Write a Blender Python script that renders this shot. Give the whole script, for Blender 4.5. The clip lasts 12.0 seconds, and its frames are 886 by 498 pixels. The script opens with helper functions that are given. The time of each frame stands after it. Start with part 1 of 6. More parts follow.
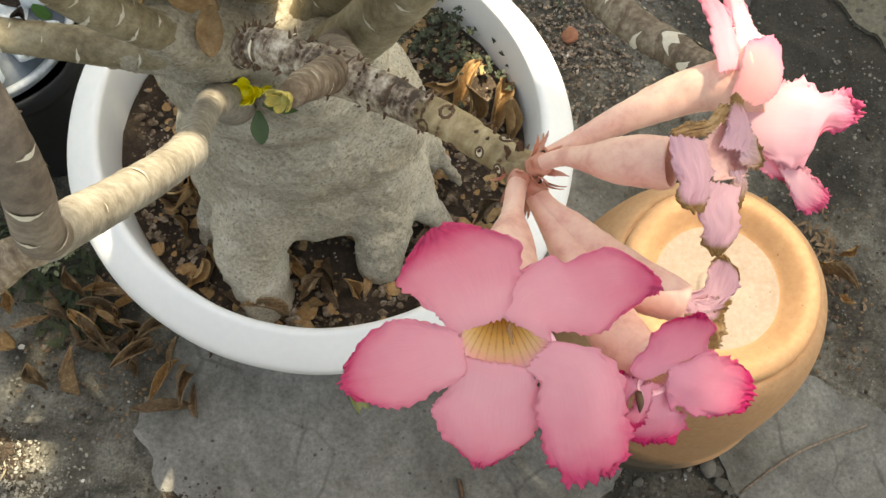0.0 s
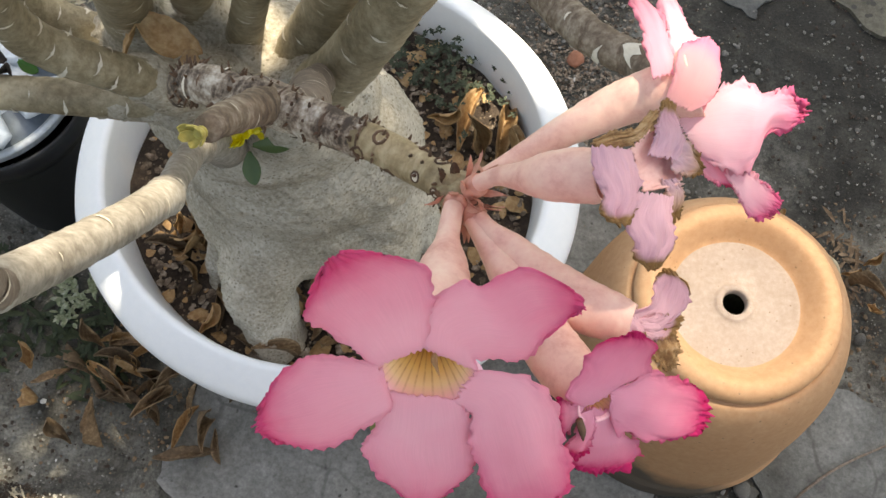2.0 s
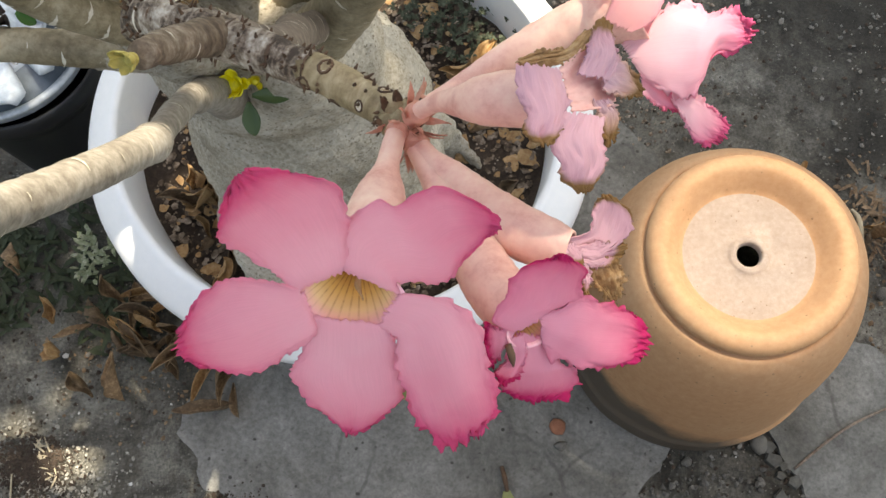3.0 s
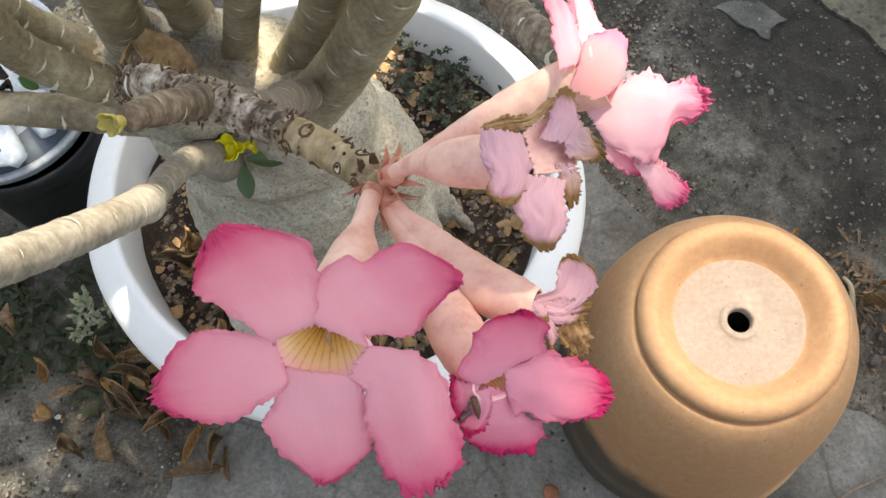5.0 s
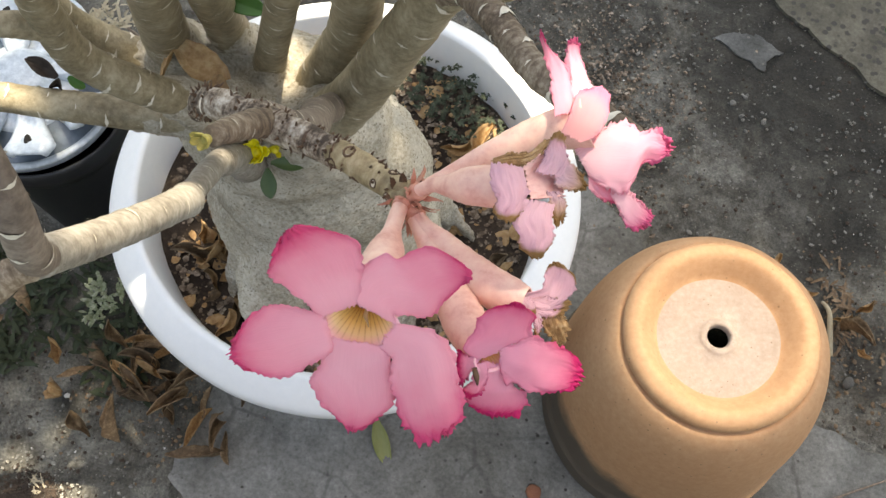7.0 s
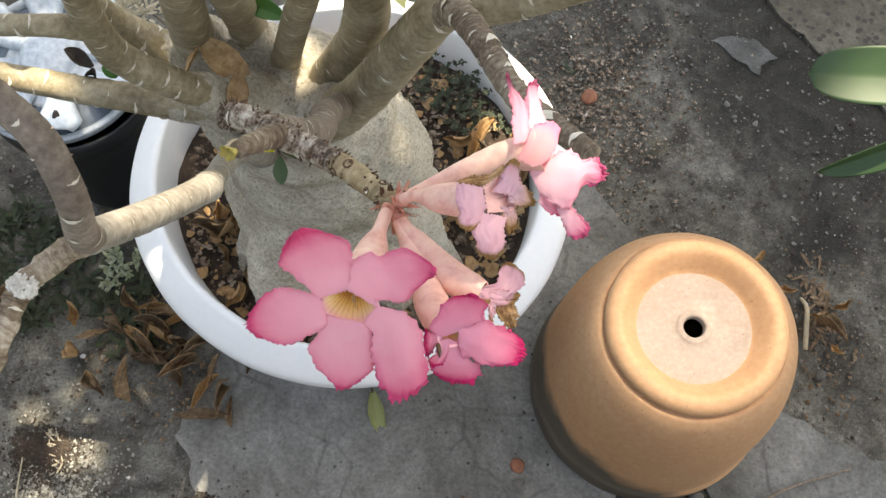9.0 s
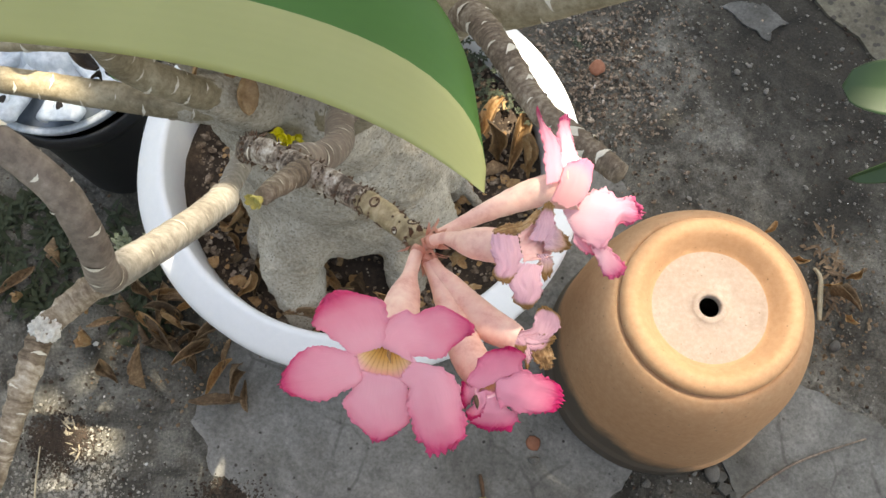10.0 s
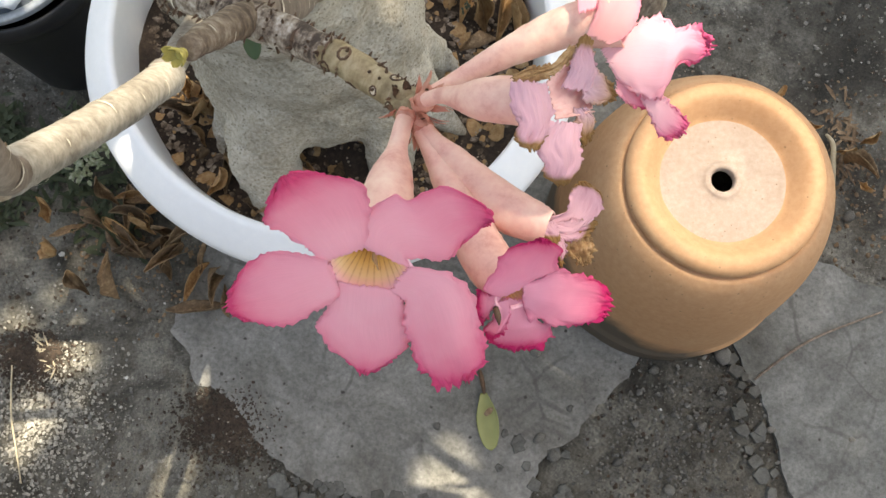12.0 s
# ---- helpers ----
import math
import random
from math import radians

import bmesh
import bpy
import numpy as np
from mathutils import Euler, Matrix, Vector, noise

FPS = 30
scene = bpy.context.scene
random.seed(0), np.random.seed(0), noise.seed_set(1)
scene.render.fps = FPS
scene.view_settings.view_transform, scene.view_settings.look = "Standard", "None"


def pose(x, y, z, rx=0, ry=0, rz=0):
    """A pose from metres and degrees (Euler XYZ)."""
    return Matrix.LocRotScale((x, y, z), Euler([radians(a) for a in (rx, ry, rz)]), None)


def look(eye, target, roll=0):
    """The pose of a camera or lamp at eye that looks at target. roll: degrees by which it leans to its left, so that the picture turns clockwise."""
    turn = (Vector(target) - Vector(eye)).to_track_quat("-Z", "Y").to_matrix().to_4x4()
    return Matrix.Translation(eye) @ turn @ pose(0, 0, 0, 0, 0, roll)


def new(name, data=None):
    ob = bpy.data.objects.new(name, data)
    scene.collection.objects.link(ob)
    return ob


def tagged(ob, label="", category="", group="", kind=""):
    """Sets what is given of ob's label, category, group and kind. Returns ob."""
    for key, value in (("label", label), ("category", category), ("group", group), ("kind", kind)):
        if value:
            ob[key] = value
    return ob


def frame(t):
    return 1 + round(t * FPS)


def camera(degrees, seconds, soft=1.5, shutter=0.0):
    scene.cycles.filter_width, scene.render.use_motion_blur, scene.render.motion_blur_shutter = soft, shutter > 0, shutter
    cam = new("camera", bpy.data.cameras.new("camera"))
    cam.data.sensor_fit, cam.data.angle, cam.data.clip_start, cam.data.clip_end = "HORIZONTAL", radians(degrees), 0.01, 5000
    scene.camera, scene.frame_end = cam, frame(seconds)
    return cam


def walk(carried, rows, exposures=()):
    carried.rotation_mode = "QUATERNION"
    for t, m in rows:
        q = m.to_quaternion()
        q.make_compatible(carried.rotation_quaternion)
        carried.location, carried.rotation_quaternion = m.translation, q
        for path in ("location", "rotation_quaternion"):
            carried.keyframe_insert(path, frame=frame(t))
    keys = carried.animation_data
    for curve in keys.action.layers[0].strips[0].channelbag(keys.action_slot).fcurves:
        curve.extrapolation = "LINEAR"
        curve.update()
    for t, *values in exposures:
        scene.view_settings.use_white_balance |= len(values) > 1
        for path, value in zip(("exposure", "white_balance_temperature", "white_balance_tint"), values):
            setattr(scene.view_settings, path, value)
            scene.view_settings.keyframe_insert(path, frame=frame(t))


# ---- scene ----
cam = camera(49.8, 12.0)
PATH = [
    (0, (0.1321, 0.1097, 1.4268), (0.1400, 0.4258, 0.4781), 10.36),
    (0.5, (0.1604, 0.1178, 1.3915), (0.1339, 0.3968, 0.4316), 3.89),
    (1, (0.1813, 0.1261, 1.4122), (0.1365, 0.4344, 0.4620), -0.53),
    (1.5, (0.1799, 0.1309, 1.4258), (0.1392, 0.4652, 0.4842), -1.11),
    (2, (0.1603, 0.1158, 1.4163), (0.1295, 0.4594, 0.4777), 0.97),
    (2.5, (0.1700, 0.1071, 1.4100), (0.1321, 0.4233, 0.4621), -0.90),
    (3, (0.1869, 0.1112, 1.4098), (0.1263, 0.4127, 0.4583), -5.21),
    (3.5, (0.1933, 0.1324, 1.3943), (0.1737, 0.3832, 0.4264), -2.76),
    (3.7, (0.1814, 0.1311, 1.4214), (0.1430, 0.4043, 0.4602), -6.38),
    (5.3, (0.1971, 0.0861, 1.4182), (0.1194, 0.4612, 0.4945), -2.11),
    (5.5, (0.1876, 0.0727, 1.4216), (0.1170, 0.4573, 0.5012), 0.81),
    (6, (0.1807, 0.0741, 1.4498), (0.1105, 0.4733, 0.5357), -0.16),
    (6.5, (0.1935, 0.0753, 1.4819), (0.1335, 0.4632, 0.5622), 0.97),
    (7, (0.1949, 0.0786, 1.4846), (0.1305, 0.4510, 0.5588), -0.23),
    (7.2, (0.1947, 0.0754, 1.4900), (0.1342, 0.4406, 0.5610), 0.52),
    (8.8, (0.2144, 0.0613, 1.5671), (0.1412, 0.4140, 0.6342), 0.20),
    (9, (0.2124, 0.0583, 1.5657), (0.1443, 0.4088, 0.6316), 1.07),
    (9.5, (0.2039, 0.0708, 1.5758), (0.1386, 0.4096, 0.6372), 0.68),
    (10, (0.1918, 0.0950, 1.5687), (0.1293, 0.4024, 0.6192), -0.78),
    (10.5, (0.1846, 0.1135, 1.5609), (0.1255, 0.3924, 0.6024), -1.81),
    (11, (0.1873, 0.1126, 1.5504), (0.1329, 0.3697, 0.5856), -2.67),
    (11.5, (0.1881, 0.0979, 1.5032), (0.1459, 0.3053, 0.5259), -3.01),
    (12, (0.1814, 0.1189, 1.4634), (0.1519, 0.3193, 0.4841), -0.66),
]
EXPOSURE, KELVIN, TINT = 1.65, 9200, 7
walk(cam, [(t, look(eye, target, roll)) for t, eye, target, roll in PATH], [(0, EXPOSURE, KELVIN + 1800, TINT - 3), (1, EXPOSURE - 0.22, KELVIN, TINT), (1.5, EXPOSURE - 0.16, KELVIN, TINT), (3, EXPOSURE - 0.1, KELVIN, TINT), (7, EXPOSURE, KELVIN, TINT), (12, EXPOSURE, KELVIN, TINT)])

# ---- light ----
SUN_TURN, SUN_HIGH = 55.0, 70.0      # degrees: from +x towards +y, and above the horizon
world = bpy.data.worlds.new("sky")
scene.world = world
world.use_nodes = True
sky = world.node_tree.nodes.new("ShaderNodeTexSky")
sky.sky_type, sky.sun_disc = "NISHITA", False
sky.sun_elevation, sky.sun_rotation = radians(SUN_HIGH), radians(90 - SUN_TURN)
sky.air_density, sky.dust_density = 1.0, 2.0
background = world.node_tree.nodes["Background"]
world.node_tree.links.new(sky.outputs[0], background.inputs[0])
background.inputs[1].default_value = 0.15
lamp = new("sun", bpy.data.lights.new("sun", "SUN"))
lamp.data.energy, lamp.data.angle, lamp.data.color = 4.0, radians(0.5), (0.95, 0.97, 1.0)
to_sun = Vector((math.cos(radians(SUN_TURN)) * math.cos(radians(SUN_HIGH)), math.sin(radians(SUN_TURN)) * math.cos(radians(SUN_HIGH)), math.sin(radians(SUN_HIGH))))
lamp.matrix_world = look(to_sun * 6, (0, 0, 0))


# ---- materials ----
def nodes_of(name):
    m = bpy.data.materials.new(name)
    m.use_nodes = True
    t = m.node_tree
    return m, t, t.nodes["Principled BSDF"]


def put(t, kind, **values):
    n = t.nodes.new(kind)
    for key, value in values.items():
        n.inputs[key.replace("_", " ")].default_value = value
    return n


def ramp(t, source, stops):
    n = t.nodes.new("ShaderNodeValToRGB")
    while len(n.color_ramp.elements) < len(stops):
        n.color_ramp.elements.new(0.5)
    for e, (at, col) in zip(n.color_ramp.elements, stops):
        e.position, e.color = at, (*col, 1)
    t.links.new(source, n.inputs[0])
    return n.outputs[0]


def mixed(t, fac, a, b, mode="MIX"):
    n = t.nodes.new("ShaderNodeMix")
    n.data_type, n.blend_type = "RGBA", mode
    for socket, value in ((n.inputs[0], fac), (n.inputs[6], a), (n.inputs[7], b)):
        if isinstance(value, (int, float)):
            socket.default_value = value
        elif isinstance(value, tuple):
            socket.default_value = (*value, 1)
        else:
            t.links.new(value, socket)
    return n.outputs[2]


def noise_of(t, coords, scale, detail=6.0, rough=0.6, distortion=0.0):
    n = put(t, "ShaderNodeTexNoise", Scale=scale, Detail=detail, Roughness=rough, Distortion=distortion)
    t.links.new(coords, n.inputs["Vector"])
    return n.outputs["Fac"]


def bumped(t, bsdf, height, strength, distance, under=None):
    b = put(t, "ShaderNodeBump", Strength=strength, Distance=distance)
    t.links.new(height, b.inputs["Height"])
    if under:
        t.links.new(under, b.inputs["Normal"])
    t.links.new(b.outputs[0], bsdf.inputs["Normal"])
    return b.outputs[0]


def surface(name, stops, large=8.0, fine=120.0, rough=0.7, bump=0.4, depth=0.002, metal=0.0, speck=None, vary=0.0, spec=0.5):
    """A mottled surface: colours by a large and a fine noise, with relief; speck: colour, size and share of dots."""
    m, t, p = nodes_of(name)
    co = t.nodes.new("ShaderNodeTexCoord").outputs["Object"]
    big, small = noise_of(t, co, large), noise_of(t, co, fine, 8.0, 0.7)
    both = t.nodes.new("ShaderNodeMath")
    both.operation = "MULTIPLY_ADD"
    both.inputs[1].default_value = 0.55
    t.links.new(small, both.inputs[0])
    scaled = t.nodes.new("ShaderNodeMath")
    scaled.operation = "MULTIPLY"
    scaled.inputs[1].default_value = 0.45
    t.links.new(big, scaled.inputs[0])
    t.links.new(scaled.outputs[0], both.inputs[2])
    col = ramp(t, both.outputs[0], stops)
    if speck:
        shade, size, share = speck
        v = put(t, "ShaderNodeTexVoronoi", Scale=size)
        t.links.new(co, v.inputs["Vector"])
        dots = ramp(t, v.outputs["Distance"], [(0.0, (1, 1, 1)), (share, (1, 1, 1)), (share + 0.06, (0, 0, 0))])
        pick = noise_of(t, co, size * 0.45, 2.0)
        some = ramp(t, pick, [(0.5, (0, 0, 0)), (0.56, (1, 1, 1))])
        col = mixed(t, mixed(t, 1.0, dots, some, "MULTIPLY"), col, shade)
    if vary:
        info = t.nodes.new("ShaderNodeObjectInfo").outputs["Random"]
        tone = ramp(t, info, [(0.0, (1 - vary,) * 3), (1.0, (1 + vary,) * 3)])
        col = mixed(t, 1.0, col, tone, "MULTIPLY")
    t.links.new(col, p.inputs["Base Color"])
    p.inputs["Roughness"].default_value, p.inputs["Metallic"].default_value = rough, metal
    p.inputs["Specular IOR Level"].default_value = spec
    bumped(t, p, both.outputs[0], bump, depth)
    return m


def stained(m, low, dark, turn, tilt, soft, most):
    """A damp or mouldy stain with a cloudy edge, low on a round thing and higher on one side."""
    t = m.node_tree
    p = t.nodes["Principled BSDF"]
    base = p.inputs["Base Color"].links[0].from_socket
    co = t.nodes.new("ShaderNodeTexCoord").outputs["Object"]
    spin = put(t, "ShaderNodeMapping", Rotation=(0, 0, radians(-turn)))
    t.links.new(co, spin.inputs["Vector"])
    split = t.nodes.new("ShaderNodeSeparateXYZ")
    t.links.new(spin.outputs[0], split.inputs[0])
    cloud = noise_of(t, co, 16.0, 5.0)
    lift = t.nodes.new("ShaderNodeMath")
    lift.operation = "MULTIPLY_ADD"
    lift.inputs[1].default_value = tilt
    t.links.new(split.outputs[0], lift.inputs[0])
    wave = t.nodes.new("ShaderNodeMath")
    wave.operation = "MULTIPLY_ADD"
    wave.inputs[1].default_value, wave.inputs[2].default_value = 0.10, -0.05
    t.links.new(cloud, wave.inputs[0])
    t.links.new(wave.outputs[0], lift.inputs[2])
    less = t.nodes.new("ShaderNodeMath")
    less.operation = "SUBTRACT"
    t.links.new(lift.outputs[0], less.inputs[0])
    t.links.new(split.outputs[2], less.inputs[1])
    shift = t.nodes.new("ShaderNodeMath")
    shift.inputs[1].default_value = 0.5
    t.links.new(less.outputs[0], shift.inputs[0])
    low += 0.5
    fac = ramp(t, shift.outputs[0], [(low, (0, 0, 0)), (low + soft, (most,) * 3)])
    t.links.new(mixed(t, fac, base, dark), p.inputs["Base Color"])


def petal_material(name, middle, edge, rim=None, through_light=0.5, streak=0.04):
    """A petal: pale along its middle, deeper towards its edge (UV: x along, y across), light shines through."""
    m, t, p = nodes_of(name)
    uv = t.nodes.new("ShaderNodeTexCoord").outputs["UV"]
    co = t.nodes.new("ShaderNodeTexCoord").outputs["Object"]
    split = t.nodes.new("ShaderNodeSeparateXYZ")
    t.links.new(uv, split.inputs[0])
    wave = noise_of(t, co, 110.0, 4.0)
    add = t.nodes.new("ShaderNodeMath")
    add.operation = "MULTIPLY_ADD"
    add.inputs[1].default_value = 0.22
    t.links.new(wave, add.inputs[0])
    wide = t.nodes.new("ShaderNodeMath")
    wide.operation = "MULTIPLY"
    for socket in (0, 1):
        t.links.new(split.outputs[1], wide.inputs[socket])
    total = None
    for source, power, share, start in ((split.outputs[0], 1.0, 0.42, -0.05), (split.outputs[0], 4.5, 0.34, 0.0), (wide.outputs[0], 2.4, 0.22, 0.0)):
        raised = t.nodes.new("ShaderNodeMath")
        raised.operation = "POWER"
        raised.inputs[1].default_value = power
        t.links.new(source, raised.inputs[0])
        piece = t.nodes.new("ShaderNodeMath")
        piece.operation = "MULTIPLY_ADD"
        piece.inputs[1].default_value, piece.inputs[2].default_value = share, start
        t.links.new(raised.outputs[0], piece.inputs[0])
        if total:
            t.links.new(total, piece.inputs[2])
        total = piece.outputs[0]
    t.links.new(total, add.inputs[2])
    stops = [(0.14, middle), (0.40, tuple(0.66 * a + 0.34 * b for a, b in zip(middle, edge))), (0.70, edge)]
    if rim:
        stops = [(0.16, middle), (0.44, edge), (0.60, rim)]
    col = ramp(t, add.outputs[0], stops)
    line = t.nodes.new("ShaderNodeTexNoise")
    line.inputs["Scale"].default_value = 9.0
    grow = put(t, "ShaderNodeMapping", Scale=(0.4, 6.0, 1.0))
    t.links.new(uv, grow.inputs["Vector"])
    t.links.new(grow.outputs[0], line.inputs["Vector"])
    veins = ramp(t, line.outputs["Fac"], [(0.35, (1 - streak, 1 - streak * 1.4, 1 - streak * 1.2)), (0.6, (1, 1, 1))])
    col = mixed(t, 1.0, col, veins, "MULTIPLY")
    t.links.new(col, p.inputs["Base Color"])
    p.inputs["Roughness"].default_value = 0.55
    p.inputs["Specular IOR Level"].default_value = 0.25
    bumped(t, p, line.outputs["Fac"], 0.03, 0.0003)
    glow = t.nodes.new("ShaderNodeBsdfTranslucent")
    t.links.new(col, glow.inputs[0])
    both = t.nodes.new("ShaderNodeMixShader")
    both.inputs[0].default_value = through_light
    t.links.new(p.outputs[0], both.inputs[1])
    t.links.new(glow.outputs[0], both.inputs[2])
    t.links.new(both.outputs[0], t.nodes["Material Output"].inputs[0])
    return m


def ground_material():
    m, t, p = nodes_of("dirty concrete")
    co = t.nodes.new("ShaderNodeTexCoord").outputs["Object"]
    big, mid, small = noise_of(t, co, 3.2, 6.0, 0.65, 0.6), noise_of(t, co, 26.0, 8.0, 0.7), noise_of(t, co, 210.0, 6.0, 0.75)
    base = ramp(t, big, [(0.36, (0.058, 0.054, 0.046)), (0.5, (0.115, 0.110, 0.096)), (0.66, (0.180, 0.174, 0.156))])
    soil = ramp(t, mid, [(0.42, (0, 0, 0)), (0.62, (1, 1, 1))])
    col = mixed(t, mixed(t, 1.0, soil, (0.85, 0.85, 0.85), "MULTIPLY"), base, (0.058, 0.052, 0.042))
    blot = ramp(t, noise_of(t, co, 9.0, 7.0, 0.7, 0.8), [(0.38, (0.46, 0.45, 0.43)), (0.5, (1, 1, 1)), (0.64, (1.45, 1.45, 1.42))])
    col = mixed(t, 1.0, col, blot, "MULTIPLY")
    grit = put(t, "ShaderNodeTexVoronoi", Scale=150.0)
    t.links.new(co, grit.inputs["Vector"])
    dots = ramp(t, grit.outputs["Distance"], [(0.0, (1, 1, 1)), (0.16, (1, 1, 1)), (0.24, (0, 0, 0))])
    where = ramp(t, noise_of(t, co, 40.0, 3.0), [(0.50, (0, 0, 0)), (0.59, (1, 1, 1))])
    col = mixed(t, mixed(t, 1.0, dots, where, "MULTIPLY"), col, (0.20, 0.19, 0.165))
    # The concrete gets darker towards one far point, with an uneven edge.
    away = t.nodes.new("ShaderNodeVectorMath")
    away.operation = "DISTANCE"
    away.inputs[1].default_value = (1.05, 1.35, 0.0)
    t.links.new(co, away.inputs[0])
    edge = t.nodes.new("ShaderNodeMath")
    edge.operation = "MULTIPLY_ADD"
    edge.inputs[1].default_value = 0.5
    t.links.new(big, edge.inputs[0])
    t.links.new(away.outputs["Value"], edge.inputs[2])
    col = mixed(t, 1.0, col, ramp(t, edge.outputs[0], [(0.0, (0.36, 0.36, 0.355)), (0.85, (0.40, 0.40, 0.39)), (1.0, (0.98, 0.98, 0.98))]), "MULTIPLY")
    fine = ramp(t, small, [(0.3, (0.42, 0.42, 0.42)), (0.7, (1.55, 1.55, 1.52))])
    t.links.new(mixed(t, 1.0, col, fine, "MULTIPLY"), p.inputs["Base Color"])
    p.inputs["Roughness"].default_value = 0.92
    under = bumped(t, p, mid, 0.5, 0.006)
    bumped(t, p, small, 0.6, 0.002, under)
    return m


def cement_material(name, pale, dark, cracks=11.0, pits=0.0, depth_of_cracks=0.7):
    m, t, p = nodes_of(name)
    co = t.nodes.new("ShaderNodeTexCoord").outputs["Object"]
    bend = put(t, "ShaderNodeTexNoise", Scale=5.0, Detail=4.0)
    t.links.new(co, bend.inputs["Vector"])
    shift = t.nodes.new("ShaderNodeVectorMath")
    shift.operation = "MULTIPLY_ADD"
    shift.inputs[1].default_value = (0.10, 0.10, 0.10)
    t.links.new(bend.outputs["Color"], shift.inputs[0])
    t.links.new(co, shift.inputs[2])
    cell = put(t, "ShaderNodeTexVoronoi", Scale=cracks)
    cell.feature = "DISTANCE_TO_EDGE"
    t.links.new(shift.outputs[0], cell.inputs["Vector"])
    some = ramp(t, noise_of(t, co, 7.0, 2.0), [(0.42, (0, 0, 0)), (0.6, (1, 1, 1))])
    line = mixed(t, 1.0, ramp(t, cell.outputs["Distance"], [(0.0, (1, 1, 1)), (0.012, (1, 1, 1)), (0.035, (0, 0, 0))]), some, "MULTIPLY")
    mid, small = noise_of(t, co, 14.0, 8.0, 0.7), noise_of(t, co, 160.0, 7.0, 0.75)
    col = ramp(t, mid, [(0.32, dark), (0.62, pale)])
    blot = ramp(t, noise_of(t, co, 5.0, 7.0, 0.7, 0.7), [(0.36, (0.62, 0.61, 0.58)), (0.52, (1, 1, 1)), (0.66, (1.26, 1.26, 1.25))])
    col = mixed(t, 1.0, col, blot, "MULTIPLY")
    fine = ramp(t, small, [(0.3, (0.60, 0.60, 0.60)), (0.7, (1.30, 1.30, 1.30))])
    col = mixed(t, 1.0, col, fine, "MULTIPLY")
    col = mixed(t, mixed(t, 1.0, line, (depth_of_cracks,) * 3, "MULTIPLY"), col, (0.045, 0.042, 0.038))
    spot = put(t, "ShaderNodeTexVoronoi", Scale=62.0)
    t.links.new(co, spot.inputs["Vector"])
    share = 0.10 + pits
    hole = ramp(t, spot.outputs["Distance"], [(0.0, (1, 1, 1)), (share, (1, 1, 1)), (share + 0.08, (0, 0, 0))])
    pick = ramp(t, noise_of(t, co, 33.0, 2.0), [(0.56 - pits, (0, 0, 0)), (0.63 - pits, (1, 1, 1))])
    col = mixed(t, mixed(t, 1.0, hole, pick, "MULTIPLY"), col, (0.05, 0.045, 0.04))
    t.links.new(col, p.inputs["Base Color"])
    p.inputs["Roughness"].default_value = 0.9
    under = bumped(t, p, mid, 0.35, 0.004)
    bumped(t, p, small, 0.5, 0.0015, under)
    return m


def leaf_material(name, top, under, through_light=0.25, rough=0.4):
    m, t, p = nodes_of(name)
    co = t.nodes.new("ShaderNodeTexCoord")
    split = t.nodes.new("ShaderNodeSeparateXYZ")
    t.links.new(co.outputs["UV"], split.inputs[0])
    vein = t.nodes.new("ShaderNodeTexWave")
    vein.inputs["Scale"].default_value, vein.inputs["Distortion"].default_value = 2.6, 3.0
    slant = put(t, "ShaderNodeMapping", Rotation=(0, 0, radians(32)), Scale=(1.0, 1.6, 1.0))
    t.links.new(co.outputs["UV"], slant.inputs["Vector"])
    t.links.new(slant.outputs[0], vein.inputs["Vector"])
    vein.inputs["Detail"].default_value = 3.0
    blot = noise_of(t, co.outputs["Object"], 70.0, 5.0)
    col = mixed(t, blot, top, under)
    col = mixed(t, mixed(t, 1.0, vein.outputs["Fac"], (0.02, 0.02, 0.02), "MULTIPLY"), col, tuple(min(1, 1.5 * c) for c in under))
    t.links.new(col, p.inputs["Base Color"])
    p.inputs["Roughness"].default_value = rough
    bumped(t, p, blot, 0.12, 0.0008)
    glow = t.nodes.new("ShaderNodeBsdfTranslucent")
    t.links.new(mixed(t, 1.0, col, (1.5, 1.5, 0.7), "MULTIPLY"), glow.inputs[0])
    both = t.nodes.new("ShaderNodeMixShader")
    both.inputs[0].default_value = through_light
    t.links.new(p.outputs[0], both.inputs[1])
    t.links.new(glow.outputs[0], both.inputs[2])
    t.links.new(both.outputs[0], t.nodes["Material Output"].inputs[0])
    return m


